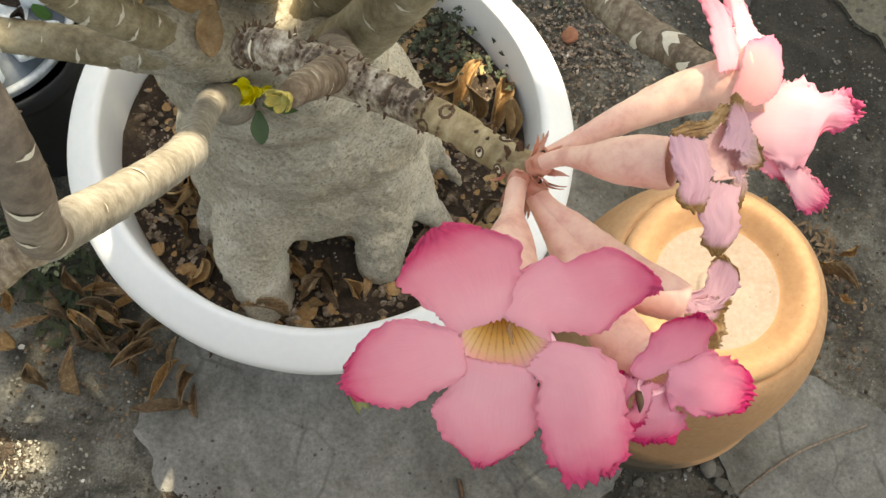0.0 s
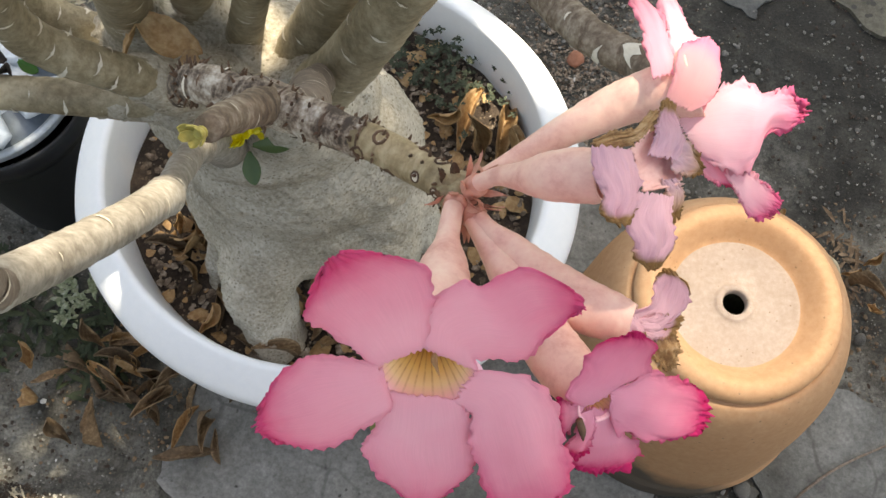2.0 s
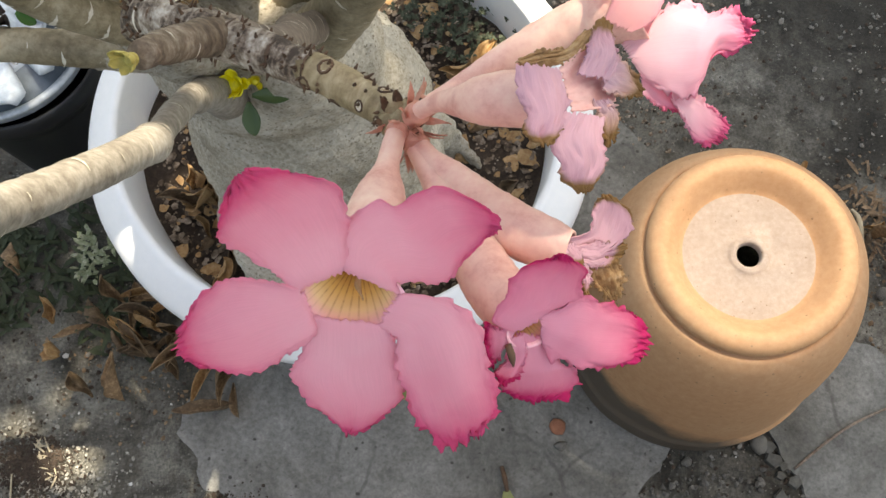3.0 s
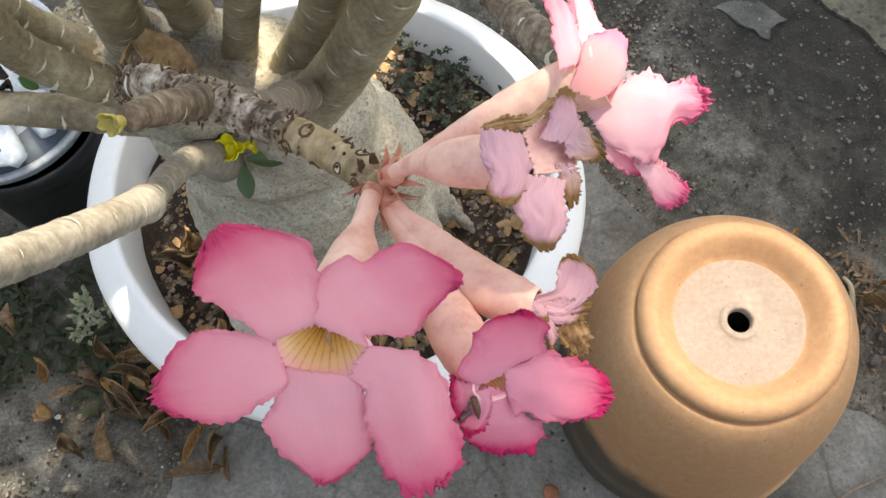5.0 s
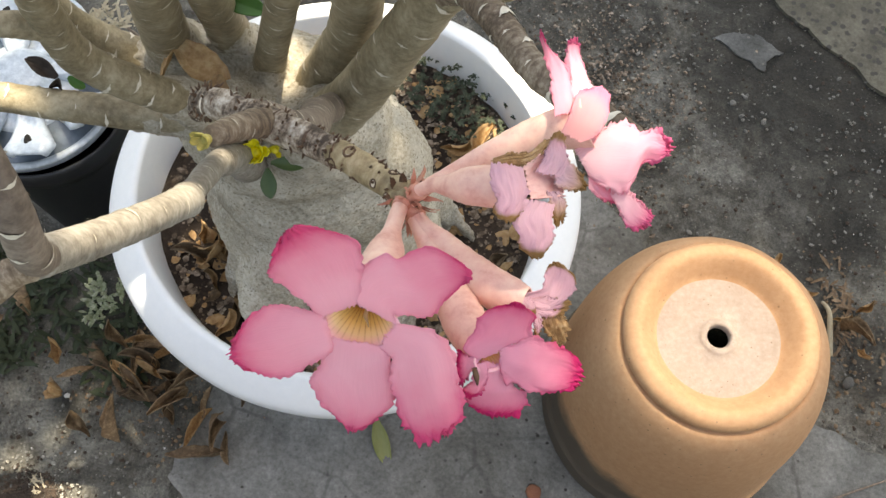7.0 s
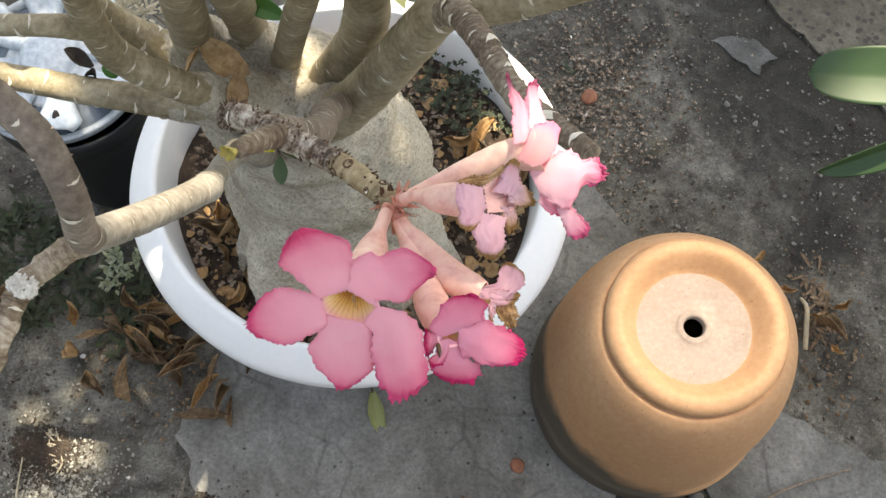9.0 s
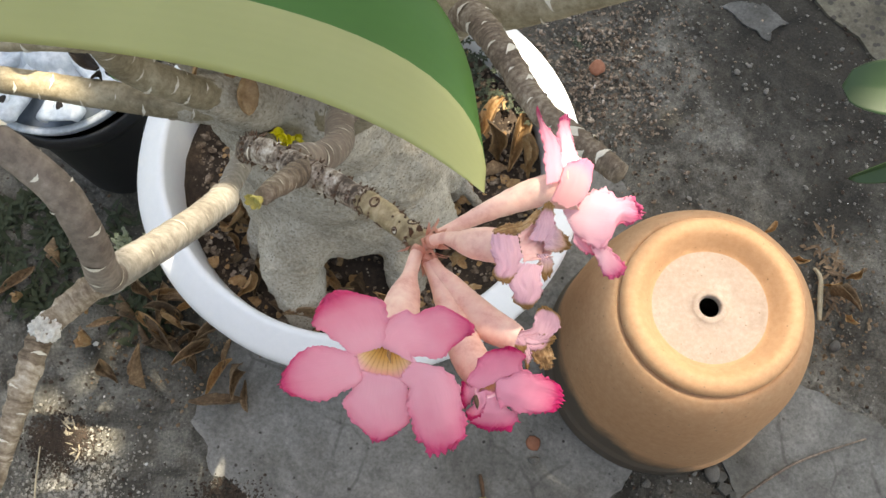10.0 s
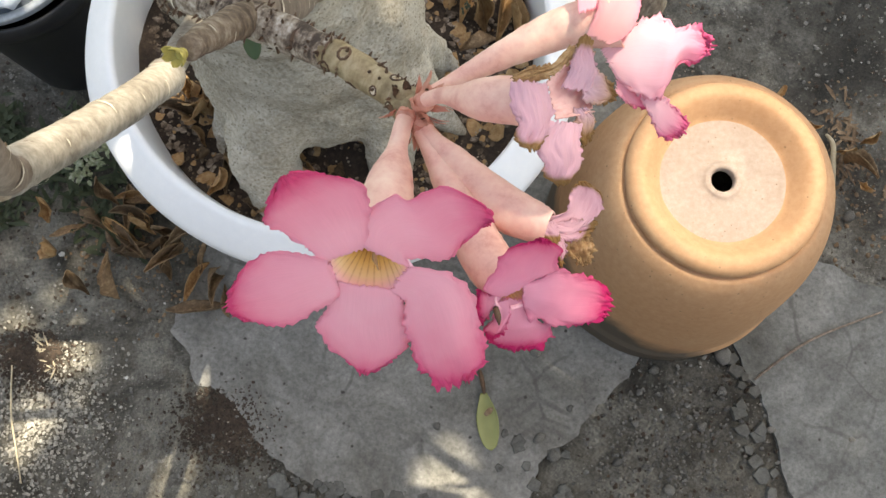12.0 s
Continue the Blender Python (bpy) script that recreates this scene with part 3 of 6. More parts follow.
def blade(length, width, base=0.25, blunt=2.6, widest=0.6, bend=0.0, cup=0.0, fold=0.0, frill=0.0, curl=0.0, lean=0.0, roll=0.0, swerve=0.0, narrow=1.0, crumple=0.0, seed=0.0, rows=26, columns=19):
    """A petal or leaf along +x, its face to +z. bend: it arches down along its length (radians); curl: the last third bends more;
    cup: its edges rise; fold: a crease along the middle; frill: ragged wavy rim; lean: the tip drifts sideways; roll: twists about its length."""
    bm = bmesh.new()
    uv = bm.loops.layers.uv.new("UVMap")
    grid, where = [], {}
    place, turn, yaw = Vector((0, 0, 0)), 0.0, 0.0
    for i in range(rows):
        s = i / (rows - 1)
        if i:
            turn += (bend + (curl * 3.0 if s > 0.66 else 0.0)) / (rows - 1)
            yaw = swerve * s ** 4
            place = place + Vector((math.cos(turn) * math.cos(yaw), math.cos(turn) * math.sin(yaw), -math.sin(turn))) * (length / (rows - 1))
        if s < widest:
            f = base + (1 - base) * math.sin(0.5 * math.pi * s / widest) ** 1.15
        else:
            f = max(0.0, 1 - ((s - widest) / (1 - widest)) ** blunt) ** (1 / blunt)
        half = 0.5 * width * max(f, 0.035)
        row = []
        for j in range(columns):
            w = 2 * j / (columns - 1) - 1
            rim = max(abs(w), 0.0) ** 4 if s < 0.5 else max(abs(w) ** 4, s ** 7)
            rag = 0.7 * noise.noise(Vector((s * 6 + seed, w * 5, seed * 1.7))) + 0.5 * noise.noise(Vector((s * 17, w * 15 + seed, seed))) + 0.6 * noise.noise(Vector((s * 37, w * 33 + seed, seed)))
            y = half * w * (narrow if w < 0 else 1.0) * (1 + frill * 0.55 * rim * rag) + lean * length * s * s
            up = cup * half * w * w + fold * half * abs(w) + frill * width * 0.12 * rim * math.sin(31 * s + 23 * w + seed * 5) + frill * width * 0.12 * noise.noise(Vector((s * 4, w * 3, seed)))
            up += crumple * width * (noise.noise(Vector((s * 3.2 + seed, w * 2.6, seed * 2))) + 0.5 * noise.noise(Vector((s * 8, w * 7 + seed, seed))) + 0.25 * noise.noise(Vector((s * 3, w * 16, seed))))
            back = frill * length * 0.30 * rim * rag * max(0.0, (s - 0.7) / 0.3)
            a = roll * s
            y, up = y * math.cos(a) - up * math.sin(a), y * math.sin(a) + up * math.cos(a)
            n = Vector((math.sin(turn), 0, math.cos(turn)))
            v = bm.verts.new(place + Vector((math.cos(turn), 0, -math.sin(turn))) * back + Vector((-math.sin(yaw), math.cos(yaw), 0)) * y + n * up)
            where[v] = (s, w)
            row.append(v)
        grid.append(row)
    for p, q in zip(grid, grid[1:]):
        for j in range(columns - 1):
            face = bm.faces.new((p[j], q[j], q[j + 1], p[j + 1]))
            for loop in face.loops:
                s, w = where[loop.vert]
                loop[uv].uv = (s, w)
    return bm


# ---- the ground ----
def ground():
    fine = np.arange(-1.0, 1.61, 0.013)
    far = [1.75, 2.0, 2.5, 3.5, 6, 12, 30, 80]
    axis = np.array([-v for v in far[::-1]] + list(fine) + [v for v in far])
    bm = bmesh.new()
    rows = []
    for y in axis:
        row = []
        for x in axis:
            c = Vector((x, y, 0))
            z = 0.004 * noise.noise(c * 5) + 0.0025 * noise.noise(c * 24) + 0.0016 * noise.noise(c * 70)
            row.append(bm.verts.new((x, y, z - 0.004)))
        rows.append(row)
    for p, q in zip(rows, rows[1:]):
        for k in range(len(p) - 1):
            bm.faces.new((p[k], p[k + 1], q[k + 1], q[k]))
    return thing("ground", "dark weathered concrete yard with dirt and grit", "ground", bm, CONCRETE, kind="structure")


def slab(name, label, corners, material, top, ragged=0.02, seed=0.0):
    """A thin cement skim with a broken edge, over the ground."""
    bm = bmesh.new()
    edge = []
    for (ax, ay), (bx, by) in zip(corners, corners[1:] + corners[:1]):
        steps = max(2, int(math.hypot(bx - ax, by - ay) / 0.012))
        for k in range(steps):
            f = k / steps
            c = Vector((ax + (bx - ax) * f, ay + (by - ay) * f, seed))
            edge.append(c + Vector((noise.noise(c * 14), noise.noise(c * 14 + Vector((9, 3, 1))), 0)) * ragged + Vector((noise.noise(c * 60), noise.noise(c * 60 + Vector((5, 1, 7))), 0)) * ragged * 0.3)
    upper = [bm.verts.new((c.x, c.y, top)) for c in edge]
    lower = [bm.verts.new((c.x + 0.002 * noise.noise(c * 40), c.y, -0.02)) for c in edge]
    bm.faces.new(upper)
    for k in range(len(edge)):
        bm.faces.new((lower[k], lower[(k + 1) % len(edge)], upper[(k + 1) % len(edge)], upper[k]))
    bmesh.ops.triangulate(bm, faces=[f for f in bm.faces if len(f.verts) > 4])
    bmesh.ops.recalc_face_normals(bm, faces=bm.faces)
    return thing(name, label, "pavement", bm, material, kind="structure", smooth=False)


def stone_bm(size, seed, flat=0.6):
    bm = bmesh.new()
    bmesh.ops.create_icosphere(bm, subdivisions=2, radius=size)
    for v in bm.verts:
        v.co *= 1 + 0.45 * noise.noise(v.co * (0.9 / size) + Vector((seed, 2 * seed, 0)))
        v.co.z *= flat
    return bm


def scatter(name, label, category, count, pick, material, low, high, seed, flat=0.6):
    """Many small bits that nobody counts, in one mesh."""
    rng = random.Random(seed)
    verts, faces = [], []
    shapes = []
    for k in range(8):
        bm = bmesh.new()
        bmesh.ops.create_icosphere(bm, subdivisions=1, radius=1.0)
        rows = [v.co * (1 + 0.5 * noise.noise(v.co * 1.1 + Vector((k * 7.0, seed, 0)))) for v in bm.verts]
        shapes.append((rows, [[v.index for v in f.verts] for f in bm.faces]))
        bm.free()
    for _ in range(count):
        x, y, z = pick(rng)
        size = low + (high - low) * rng.random() ** 2.5
        rows, tris = shapes[rng.randrange(8)]
        turn = Euler((rng.uniform(-0.4, 0.4), rng.uniform(-0.4, 0.4), rng.uniform(0, 6.28))).to_matrix()
        first = len(verts)
        stretch = rng.uniform(0.6, 1.5)
        for c in rows:
            d = turn @ Vector((c.x * stretch, c.y, c.z * flat)) * size
            verts.append((x + d.x, y + d.y, z + d.z + size * flat * 0.25))
        faces += [[first + i for i in t] for t in tris]
    data = bpy.data.meshes.new(name)
    data.from_pydata(verts, [], faces)
    data.materials.append(material)
    ob = new(name, data)
    return tagged(ob, label, category, kind="stuff")


# An unseen wall, added to hold back low sky light from the south.
def back_wall():
    bm = bmesh.new()
    bmesh.ops.create_cube(bm, size=1.0, matrix=Matrix.Translation((0.2, -0.95, 0.55)) @ Matrix.Diagonal((7.0, 0.15, 1.2, 1)))
    bmesh.ops.bevel(bm, geom=list(bm.edges), offset=0.01, segments=2, affect="EDGES")
    return thing("wall_south", "unseen low plastered wall added to block sky light", "wall", bm, PLASTER, kind="structure", smooth=False)


ground()
back_wall()
slab("pavement_1", "smooth grey cement skim with hairline cracks", [(-0.27, 0.235), (-0.20, 0.175), (-0.131, 0.128), (-0.085, 0.085), (-0.045, 0.04), (0.03, 0.02), (0.10, 0.035), (0.17, 0.01), (0.24, -0.02), (0.30, 0.03), (0.33, 0.12), (0.42, 0.22), (0.47, 0.33), (0.42, 0.75), (0.30, 0.86), (0.05, 0.8), (-0.2, 0.5), (-0.24, 0.32)], CEMENT_GREY, 0.002, 0.022, 1.0)
slab("pavement_2", "pale grey cracked cement slab", [(0.585, 0.345), (0.615, 0.30), (0.655, 0.235), (0.68, 0.15), (0.73, 0.06), (0.80, -0.06), (1.6, -0.25), (1.6, 0.42), (0.98, 0.47), (0.85, 0.43), (0.70, 0.475), (0.62, 0.46)], CEMENT_PALE, 0.004, 0.016, 2.0)
slab("pavement_3", "old pitted yellowish cement slab with dark holes", [(0.585, 1.34), (0.64, 1.25), (0.695, 1.195), (0.78, 1.14), (0.87, 1.06), (1.1, 0.98), (1.8, 0.9), (1.8, 2.0), (0.55, 2.0), (0.53, 1.5)], CEMENT_PIT, 0.003, 0.02, 3.0)
slab("pavement_4", "small pale cement splash on the ground", [(0.525, 1.159), (0.545, 1.178), (0.565, 1.190), (0.602, 1.200), (0.622, 1.185), (0.645, 1.165), (0.623, 1.150), (0.609, 1.122), (0.585, 1.140), (0.560, 1.134)], CEMENT_SPLASH, 0.001, 0.03, 4.0)


# ---- the white tub with its soil ----
TUB = Vector((-0.026, 0.596, 0.0))
RIM, LIP, SOIL_TOP = 0.305, 0.377, 0.298


def white_tub():
    ob = thing("plastic_tub", "round white plastic planter tub with a broad rolled rim", "planter")
    ob.location = TUB + Vector((0, 0.003, 0))
    ob.scale = (1.028, 0.995, 1.0)
    wall = lathe(rounded([(0.0, 0.004), (0.16, 0.004), (0.205, 0.008), (0.215, 0.03), (0.262, 0.30), (0.268, 0.326)], 26), 112, 0.006)
    thicken(part("body", wall, WHITE, ob), 0.003, -1).matrix_parent_inverse = Matrix()
    rim = lathe(rounded([(0.265, 0.318), (0.2975, 0.322), (0.3025, 0.330), (0.3035, 0.340), (0.300, 0.350), (0.288, 0.362), (0.274, 0.3725), (0.2660, 0.3775), (0.2600, 0.3765), (0.2570, 0.370), (0.2535, 0.345), (0.2500, 0.31), (0.246, 0.26)], 60), 128, 0.006)
    thicken(part("rim", rim, WHITE, ob), 0.003, -1).matrix_parent_inverse = Matrix()
    return ob


def soil_disc():
    bm = bmesh.new()
    rings = []
    for i in range(40):
        r = 0.2555 * i / 39
        ring = []
        for k in range(120):
            w = 2 * math.pi * k / 120
            c = Vector((TUB.x + r * math.cos(w), TUB.y + r * math.sin(w), 0))
            z = SOIL_TOP + 0.010 * noise.noise(c * 12) + 0.005 * noise.noise(c * 50) + 0.002 * noise.noise(c * 160)
            ring.append(bm.verts.new((c.x, c.y, z)) if i or not k else ring[0])
        rings.append(ring)
    for i, (p, q) in enumerate(zip(rings, rings[1:])):
        for k in range(120):
            n = (k + 1) % 120
            bm.faces.new((p[0], q[k], q[n]) if i == 0 else (p[k], q[k], q[n], p[n]))
    return thing("potting_soil", "dark crumbly potting soil in the white tub", "soil", bm, SOIL, kind="stuff")


def in_tub(rng):
    r, w = 0.246 * math.sqrt(rng.random()), rng.uniform(0, 6.28)
    return TUB.x + r * math.cos(w), TUB.y + r * math.sin(w), SOIL_TOP + 0.002


white_tub()
soil_disc()
scatter("soil_chips", "brown and pale bits of bark and grit on the soil", "soil", 3200, in_tub, CHIP, 0.0011, 0.0062, 5, 0.3)
scatter("leaf_crumbs", "small broken bits of dry tan leaves on the soil", "leaf litter", 520, in_tub, DRY_ORANGE, 0.003, 0.013, 15, 0.16)


# ---- the clay pot, upside down ----
POT = Vector((0.474, 0.479, 0.0))


def clay_pot():
    ob = thing("clay_pot", "orange terracotta pot standing upside down on the ground", "flower pot")
    ob.location = POT
    side = rounded([(0.186, 0.0), (0.1890, 0.006), (0.1895, 0.05), (0.188, 0.058)], 10) + rounded([(0.1845, 0.062), (0.180, 0.12), (0.174, 0.19), (0.165, 0.25), (0.153, 0.298), (0.141, 0.328), (0.130, 0.341), (0.1238, 0.3430)], 30) + rounded([(0.1195, 0.3385), (0.1195, 0.346), (0.1212, 0.353), (0.117, 0.361), (0.109, 0.3645), (0.100, 0.3640), (0.090, 0.3545), (0.081, 0.3430), (0.0745, 0.3385)], 26)
    inner = rounded([(0.180, 0.0), (0.172, 0.10), (0.160, 0.22), (0.135, 0.30), (0.11, 0.325)], 16)
    bm = lathe(inner[::-1] + side, 112, 0.008)
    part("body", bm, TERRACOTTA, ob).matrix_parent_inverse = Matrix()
    plate = lathe(rounded([(0.110, 0.326), (0.06, 0.329), (0.0145, 0.331)], 8) + rounded([(0.0138, 0.333), (0.0142, 0.3405), (0.0165, 0.3440), (0.0215, 0.3435), (0.0275, 0.3400), (0.05, 0.3385), (0.0775, 0.3400)], 26), 96, 0.01)
    part("base_plate", plate, CLAY_PALE, ob, "pale clay base with a round drain hole").matrix_parent_inverse = Matrix()
    return ob


clay_pot()


# ---- the black pot and the wheel cover on it ----
BLACK_AT = Vector((-0.500, 0.693, 0.0))


def black_pot():
    ob = thing("plastic_pot", "round black plastic nursery pot beside the white tub", "flower pot")
    ob.location = BLACK_AT
    ob.scale = (0.61, 0.61, 1.0)
    wall = lathe(rounded([(0.0, 0.003), (0.12, 0.003), (0.155, 0.006), (0.162, 0.03), (0.185, 0.20), (0.199, 0.266)], 24), 96, 0.008)
    thicken(part("body", wall, BLACK, ob), 0.003, -1).matrix_parent_inverse = Matrix()
    rim = lathe(rounded([(0.197, 0.262), (0.206, 0.264), (0.216, 0.268), (0.219, 0.278), (0.2175, 0.292), (0.211, 0.298), (0.204, 0.294), (0.199, 0.27), (0.192, 0.24)], 24), 96, 0.008)
    thicken(part("rim", rim, BLACK, ob), 0.003, -1).matrix_parent_inverse = Matrix()


def wheel_cover():
    """A star of broad silver blades round a dish; each blade ends in a flat pad with an oval slot, and the gaps between
    are open over a plate whose darker silver stands for their shade.
    """
    ob = thing("wheel_cover", "dull silver wheel cover with broad spokes lying on a black pot", "wheel cover")
    ob.location = BLACK_AT + Vector((-0.012, 0.004, 0.314))
    ob.scale = (0.65, 0.65, 0.9)
    dish = lathe(rounded([(0.120, 0.004), (0.112, 0.010), (0.098, 0.012), (0.080, 0.020), (0.066, 0.036), (0.052, 0.044), (0.02, 0.047), (0.0, 0.047)], 34), 96, 0.02)
    part("dish", dish, SILVER, ob).matrix_parent_inverse = Matrix()
    # This plate's darker silver carries the shade of the gaps.
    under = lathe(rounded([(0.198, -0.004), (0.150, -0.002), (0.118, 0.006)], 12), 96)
    part("under_plate", under, SILVER_SHADE, ob, "plate coloured as the shade between the spokes").matrix_parent_inverse = Matrix()
    ring = lathe(rounded([(0.196, -0.020), (0.200, -0.006), (0.206, -0.002), (0.206, 0.004), (0.198, 0.006), (0.188, 0.000), (0.186, -0.018)], 20), 112)
    part("rim_ring", ring, SILVER, ob).matrix_parent_inverse = Matrix()
    for k in range(8):
        turn = pose(0, 0, 0, 0, 0, k * 45 - 19)
        bm = bmesh.new()
        rows = []
        for i in range(19):
            s = i / 18
            r = 0.060 + 0.148 * s
            half = 0.018 + 0.045 * s ** 1.1 if s < 0.86 else 0.0561 - 0.16 * (s - 0.86)
            row = []
            for j in range(13):
                w = 2 * j / 12 - 1
                x = r + 0.012 * w * (s - 0.3)
                y = half * w
                z = 0.034 - 0.012 * math.sin(math.pi * min(1, s * 1.3)) + 0.012 * s - 0.011 * max(0.0, abs(w) - 0.72) / 0.28 - 0.004 * math.exp(-((w + 0.1) / 0.35) ** 2) * math.sin(math.pi * s)
                row.append(bm.verts.new((x, y, z)))
            rows.append(row)
        for p, q in zip(rows, rows[1:]):
            for j in range(12):
                bm.faces.new((p[j], q[j], q[j + 1], p[j + 1]))
        blade_of = part("spoke", moved(bm, turn), SILVER, ob)
        blade_of.matrix_parent_inverse = Matrix()
        thicken(blade_of, 0.003, -1)
        # Each slot is a closed oval, coloured dark like the shade inside.
        for name, long, wide, up, material, label in (("slot_rim", 0.0215, 0.0145, 0.0025, SILVER, ""), ("slot", 0.0165, 0.0085, 0.0034, SLOT_SHADE, "dark oval standing for a slot's shade")):
            oval = lathe([(0.0, 0.0), (0.8, 0.0), (0.95, -0.15), (1.0, -0.6), (1.0, -2.2)], 28)
            m = turn @ Matrix.Translation((0.172, 0.002, 0.0415 + up - 0.0035)) @ Matrix.Diagonal((long, wide, 0.003, 1))
            part(name, moved(oval, m), material, ob, label if k == 0 else "").matrix_parent_inverse = Matrix()


black_pot()
wheel_cover()


# ---- the desert rose ----
plant = thing("desert_rose", "desert rose with swollen grey caudex and pink flowers", "plant")
plant.location = (-0.03, 0.54, SOIL_TOP)


def caudex():
    bm = bmesh.new()
    for x, y, z, a, b, c in ((-0.045, 0.555, 0.41, 0.135, 0.118, 0.13), (-0.035, 0.55, 0.52, 0.118, 0.105, 0.14), (-0.05, 0.54, 0.63, 0.112, 0.088, 0.09), (0.03, 0.55, 0.50, 0.07, 0.075, 0.13), (-0.06, 0.53, 0.70, 0.085, 0.06, 0.05)):
        bmesh.ops.create_icosphere(bm, subdivisions=4, radius=1.0, matrix=Matrix.Translation((x, y, z)) @ Matrix.Diagonal((a, b, c, 1)))
    roots = (
        [(-0.05, 0.50, 0.45, 0.055), (-0.078, 0.445, 0.385, 0.046), (-0.072, 0.408, 0.335, 0.038), (-0.052, 0.383, 0.285, 0.030)],
        [(0.04, 0.53, 0.46, 0.06), (0.064, 0.492, 0.385, 0.040), (0.066, 0.462, 0.330, 0.031), (0.066, 0.446, 0.285, 0.025)],
        [(0.06, 0.54, 0.43, 0.05), (0.105, 0.522, 0.355, 0.024), (0.135, 0.514, 0.318, 0.013), (0.155, 0.512, 0.296, 0.007)],
        [(0.06, 0.565, 0.47, 0.035), (0.098, 0.572, 0.42, 0.017), (0.112, 0.592, 0.36, 0.011), (0.128, 0.588, 0.325, 0.0085), (0.150, 0.574, 0.298, 0.006)],
        [(0.07, 0.57, 0.42, 0.02), (0.100, 0.578, 0.375, 0.015), (0.106, 0.585, 0.335, 0.013), (0.104, 0.59, 0.29, 0.012)],
        [(-0.11, 0.51, 0.40, 0.035), (-0.135, 0.472, 0.335, 0.022), (-0.142, 0.452, 0.29, 0.016)],
        [(-0.12, 0.58, 0.42, 0.05), (-0.175, 0.60, 0.34, 0.035), (-0.20, 0.61, 0.285, 0.02)],
        [(-0.02, 0.62, 0.42, 0.05), (0.0, 0.69, 0.34, 0.035), (0.01, 0.73, 0.285, 0.02)],
    )
    for k, root in enumerate(roots):
        tube_into(bm, root, 14, 0.012, 0.15, k * 3.0)
    for k, (points, bark) in enumerate(THICK_ONES):
        if k == 1:
            continue
        a, b, c = (np.array(p) for p in points[:3])
        foot = [(*a[:3], a[3] * 1.35), (*(0.5 * (a + b))[:3], (a[3] + b[3]) * 0.74), (*b[:3], b[3] * 1.42), (*(0.55 * b + 0.45 * c)[:3], (0.55 * b + 0.45 * c)[3] * 1.16), (*c[:3], c[3] * 0.8)]
        tube_into(bm, foot, 14, 0.012, 0.1, k * 2.0)
    ob = part("caudex", bm, CAUDEX, plant, "swollen grey caudex with thick splayed roots")
    melt = ob.modifiers.new("melt", "REMESH")
    melt.mode, melt.voxel_size, melt.use_smooth_shade = "VOXEL", 0.0042, True
    ease = ob.modifiers.new("ease", "SMOOTH")
    ease.factor, ease.iterations = 0.6, 11
    lumps = bpy.data.textures.new("lumps", "CLOUDS")
    lumps.noise_scale = 0.035
    relief = ob.modifiers.new("relief", "DISPLACE")
    relief.texture, relief.strength, relief.mid_level = lumps, 0.012, 0.5
    grains = bpy.data.textures.new("grains", "CLOUDS")
    grains.noise_scale, grains.noise_depth = 0.0075, 2
    pebbly = ob.modifiers.new("pebbly", "DISPLACE")
    pebbly.texture, pebbly.strength, pebbly.mid_level = grains, 0.0055, 0.5
    return ob


def crescents(rows, spacing, wide, seed, start=0.03, fat=0.24):
    """Pale crescent leaf scars that wrap part of a limb."""
    rng = random.Random(seed)
    bm = bmesh.new()
    lines = frames_along(rows[:, :3])
    run, due, turn = 0.0, start, rng.uniform(0, 6.28)
    for k in range(1, len(rows) - 2):
        run += np.linalg.norm(rows[k, :3] - rows[k - 1, :3])
        if run < due:
            continue
        due = run + spacing * rng.uniform(0.5, 1.4)
        turn += 2.4 + rng.uniform(-0.4, 0.4)
        way, a, b = lines[k]
        r = rows[k, 3]
        grow = rng.choice((0.4, 0.7, 1.0, 1.2, 1.35))
        span, tall = wide * grow / r, wide * grow * fat * rng.uniform(0.6, 1.4)
        upper, lower = [], []
        for j in range(9):
            f = 2 * j / 8 - 1
            w = turn + f * span
            out = a * math.cos(w) + b * math.sin(w)
            bow = tall * (0.9 * f * f + 0.35 * noise.noise(Vector((f * 2.1 + due * 90, turn, seed))))
            thick = tall * 0.85 * (1 - abs(f)) ** 1.2 * (1 + 0.9 * noise.noise(Vector((f * 3 + turn, due * 70, seed)))) + 0.00018
            mid = rows[k, :3] + out * (r * 1.035 + 0.0004)
            upper.append(bm.verts.new(mid + way * (bow + thick)))
            lower.append(bm.verts.new(mid + way * (bow - thick * 0.7)))
        for j in range(8):
            bm.faces.new((lower[j], lower[j + 1], upper[j + 1], upper[j]))
    return bm


def branch(points, material, scar=SCAR, spacing=0.0082, wide=0.0062, bumpy=0.06, seed=1, label="", name="branch", fat=0.24):
    bm = bmesh.new()
    rows = tube_into(bm, points, 20, 0.004, bumpy, seed * 2.3)
    ob = part(name, bm, material, plant, label)
    if spacing:
        tagged(part("scarring", crescents(rows, spacing, wide, seed, fat=fat), scar, ob), kind="stuff")
    return ob, rows


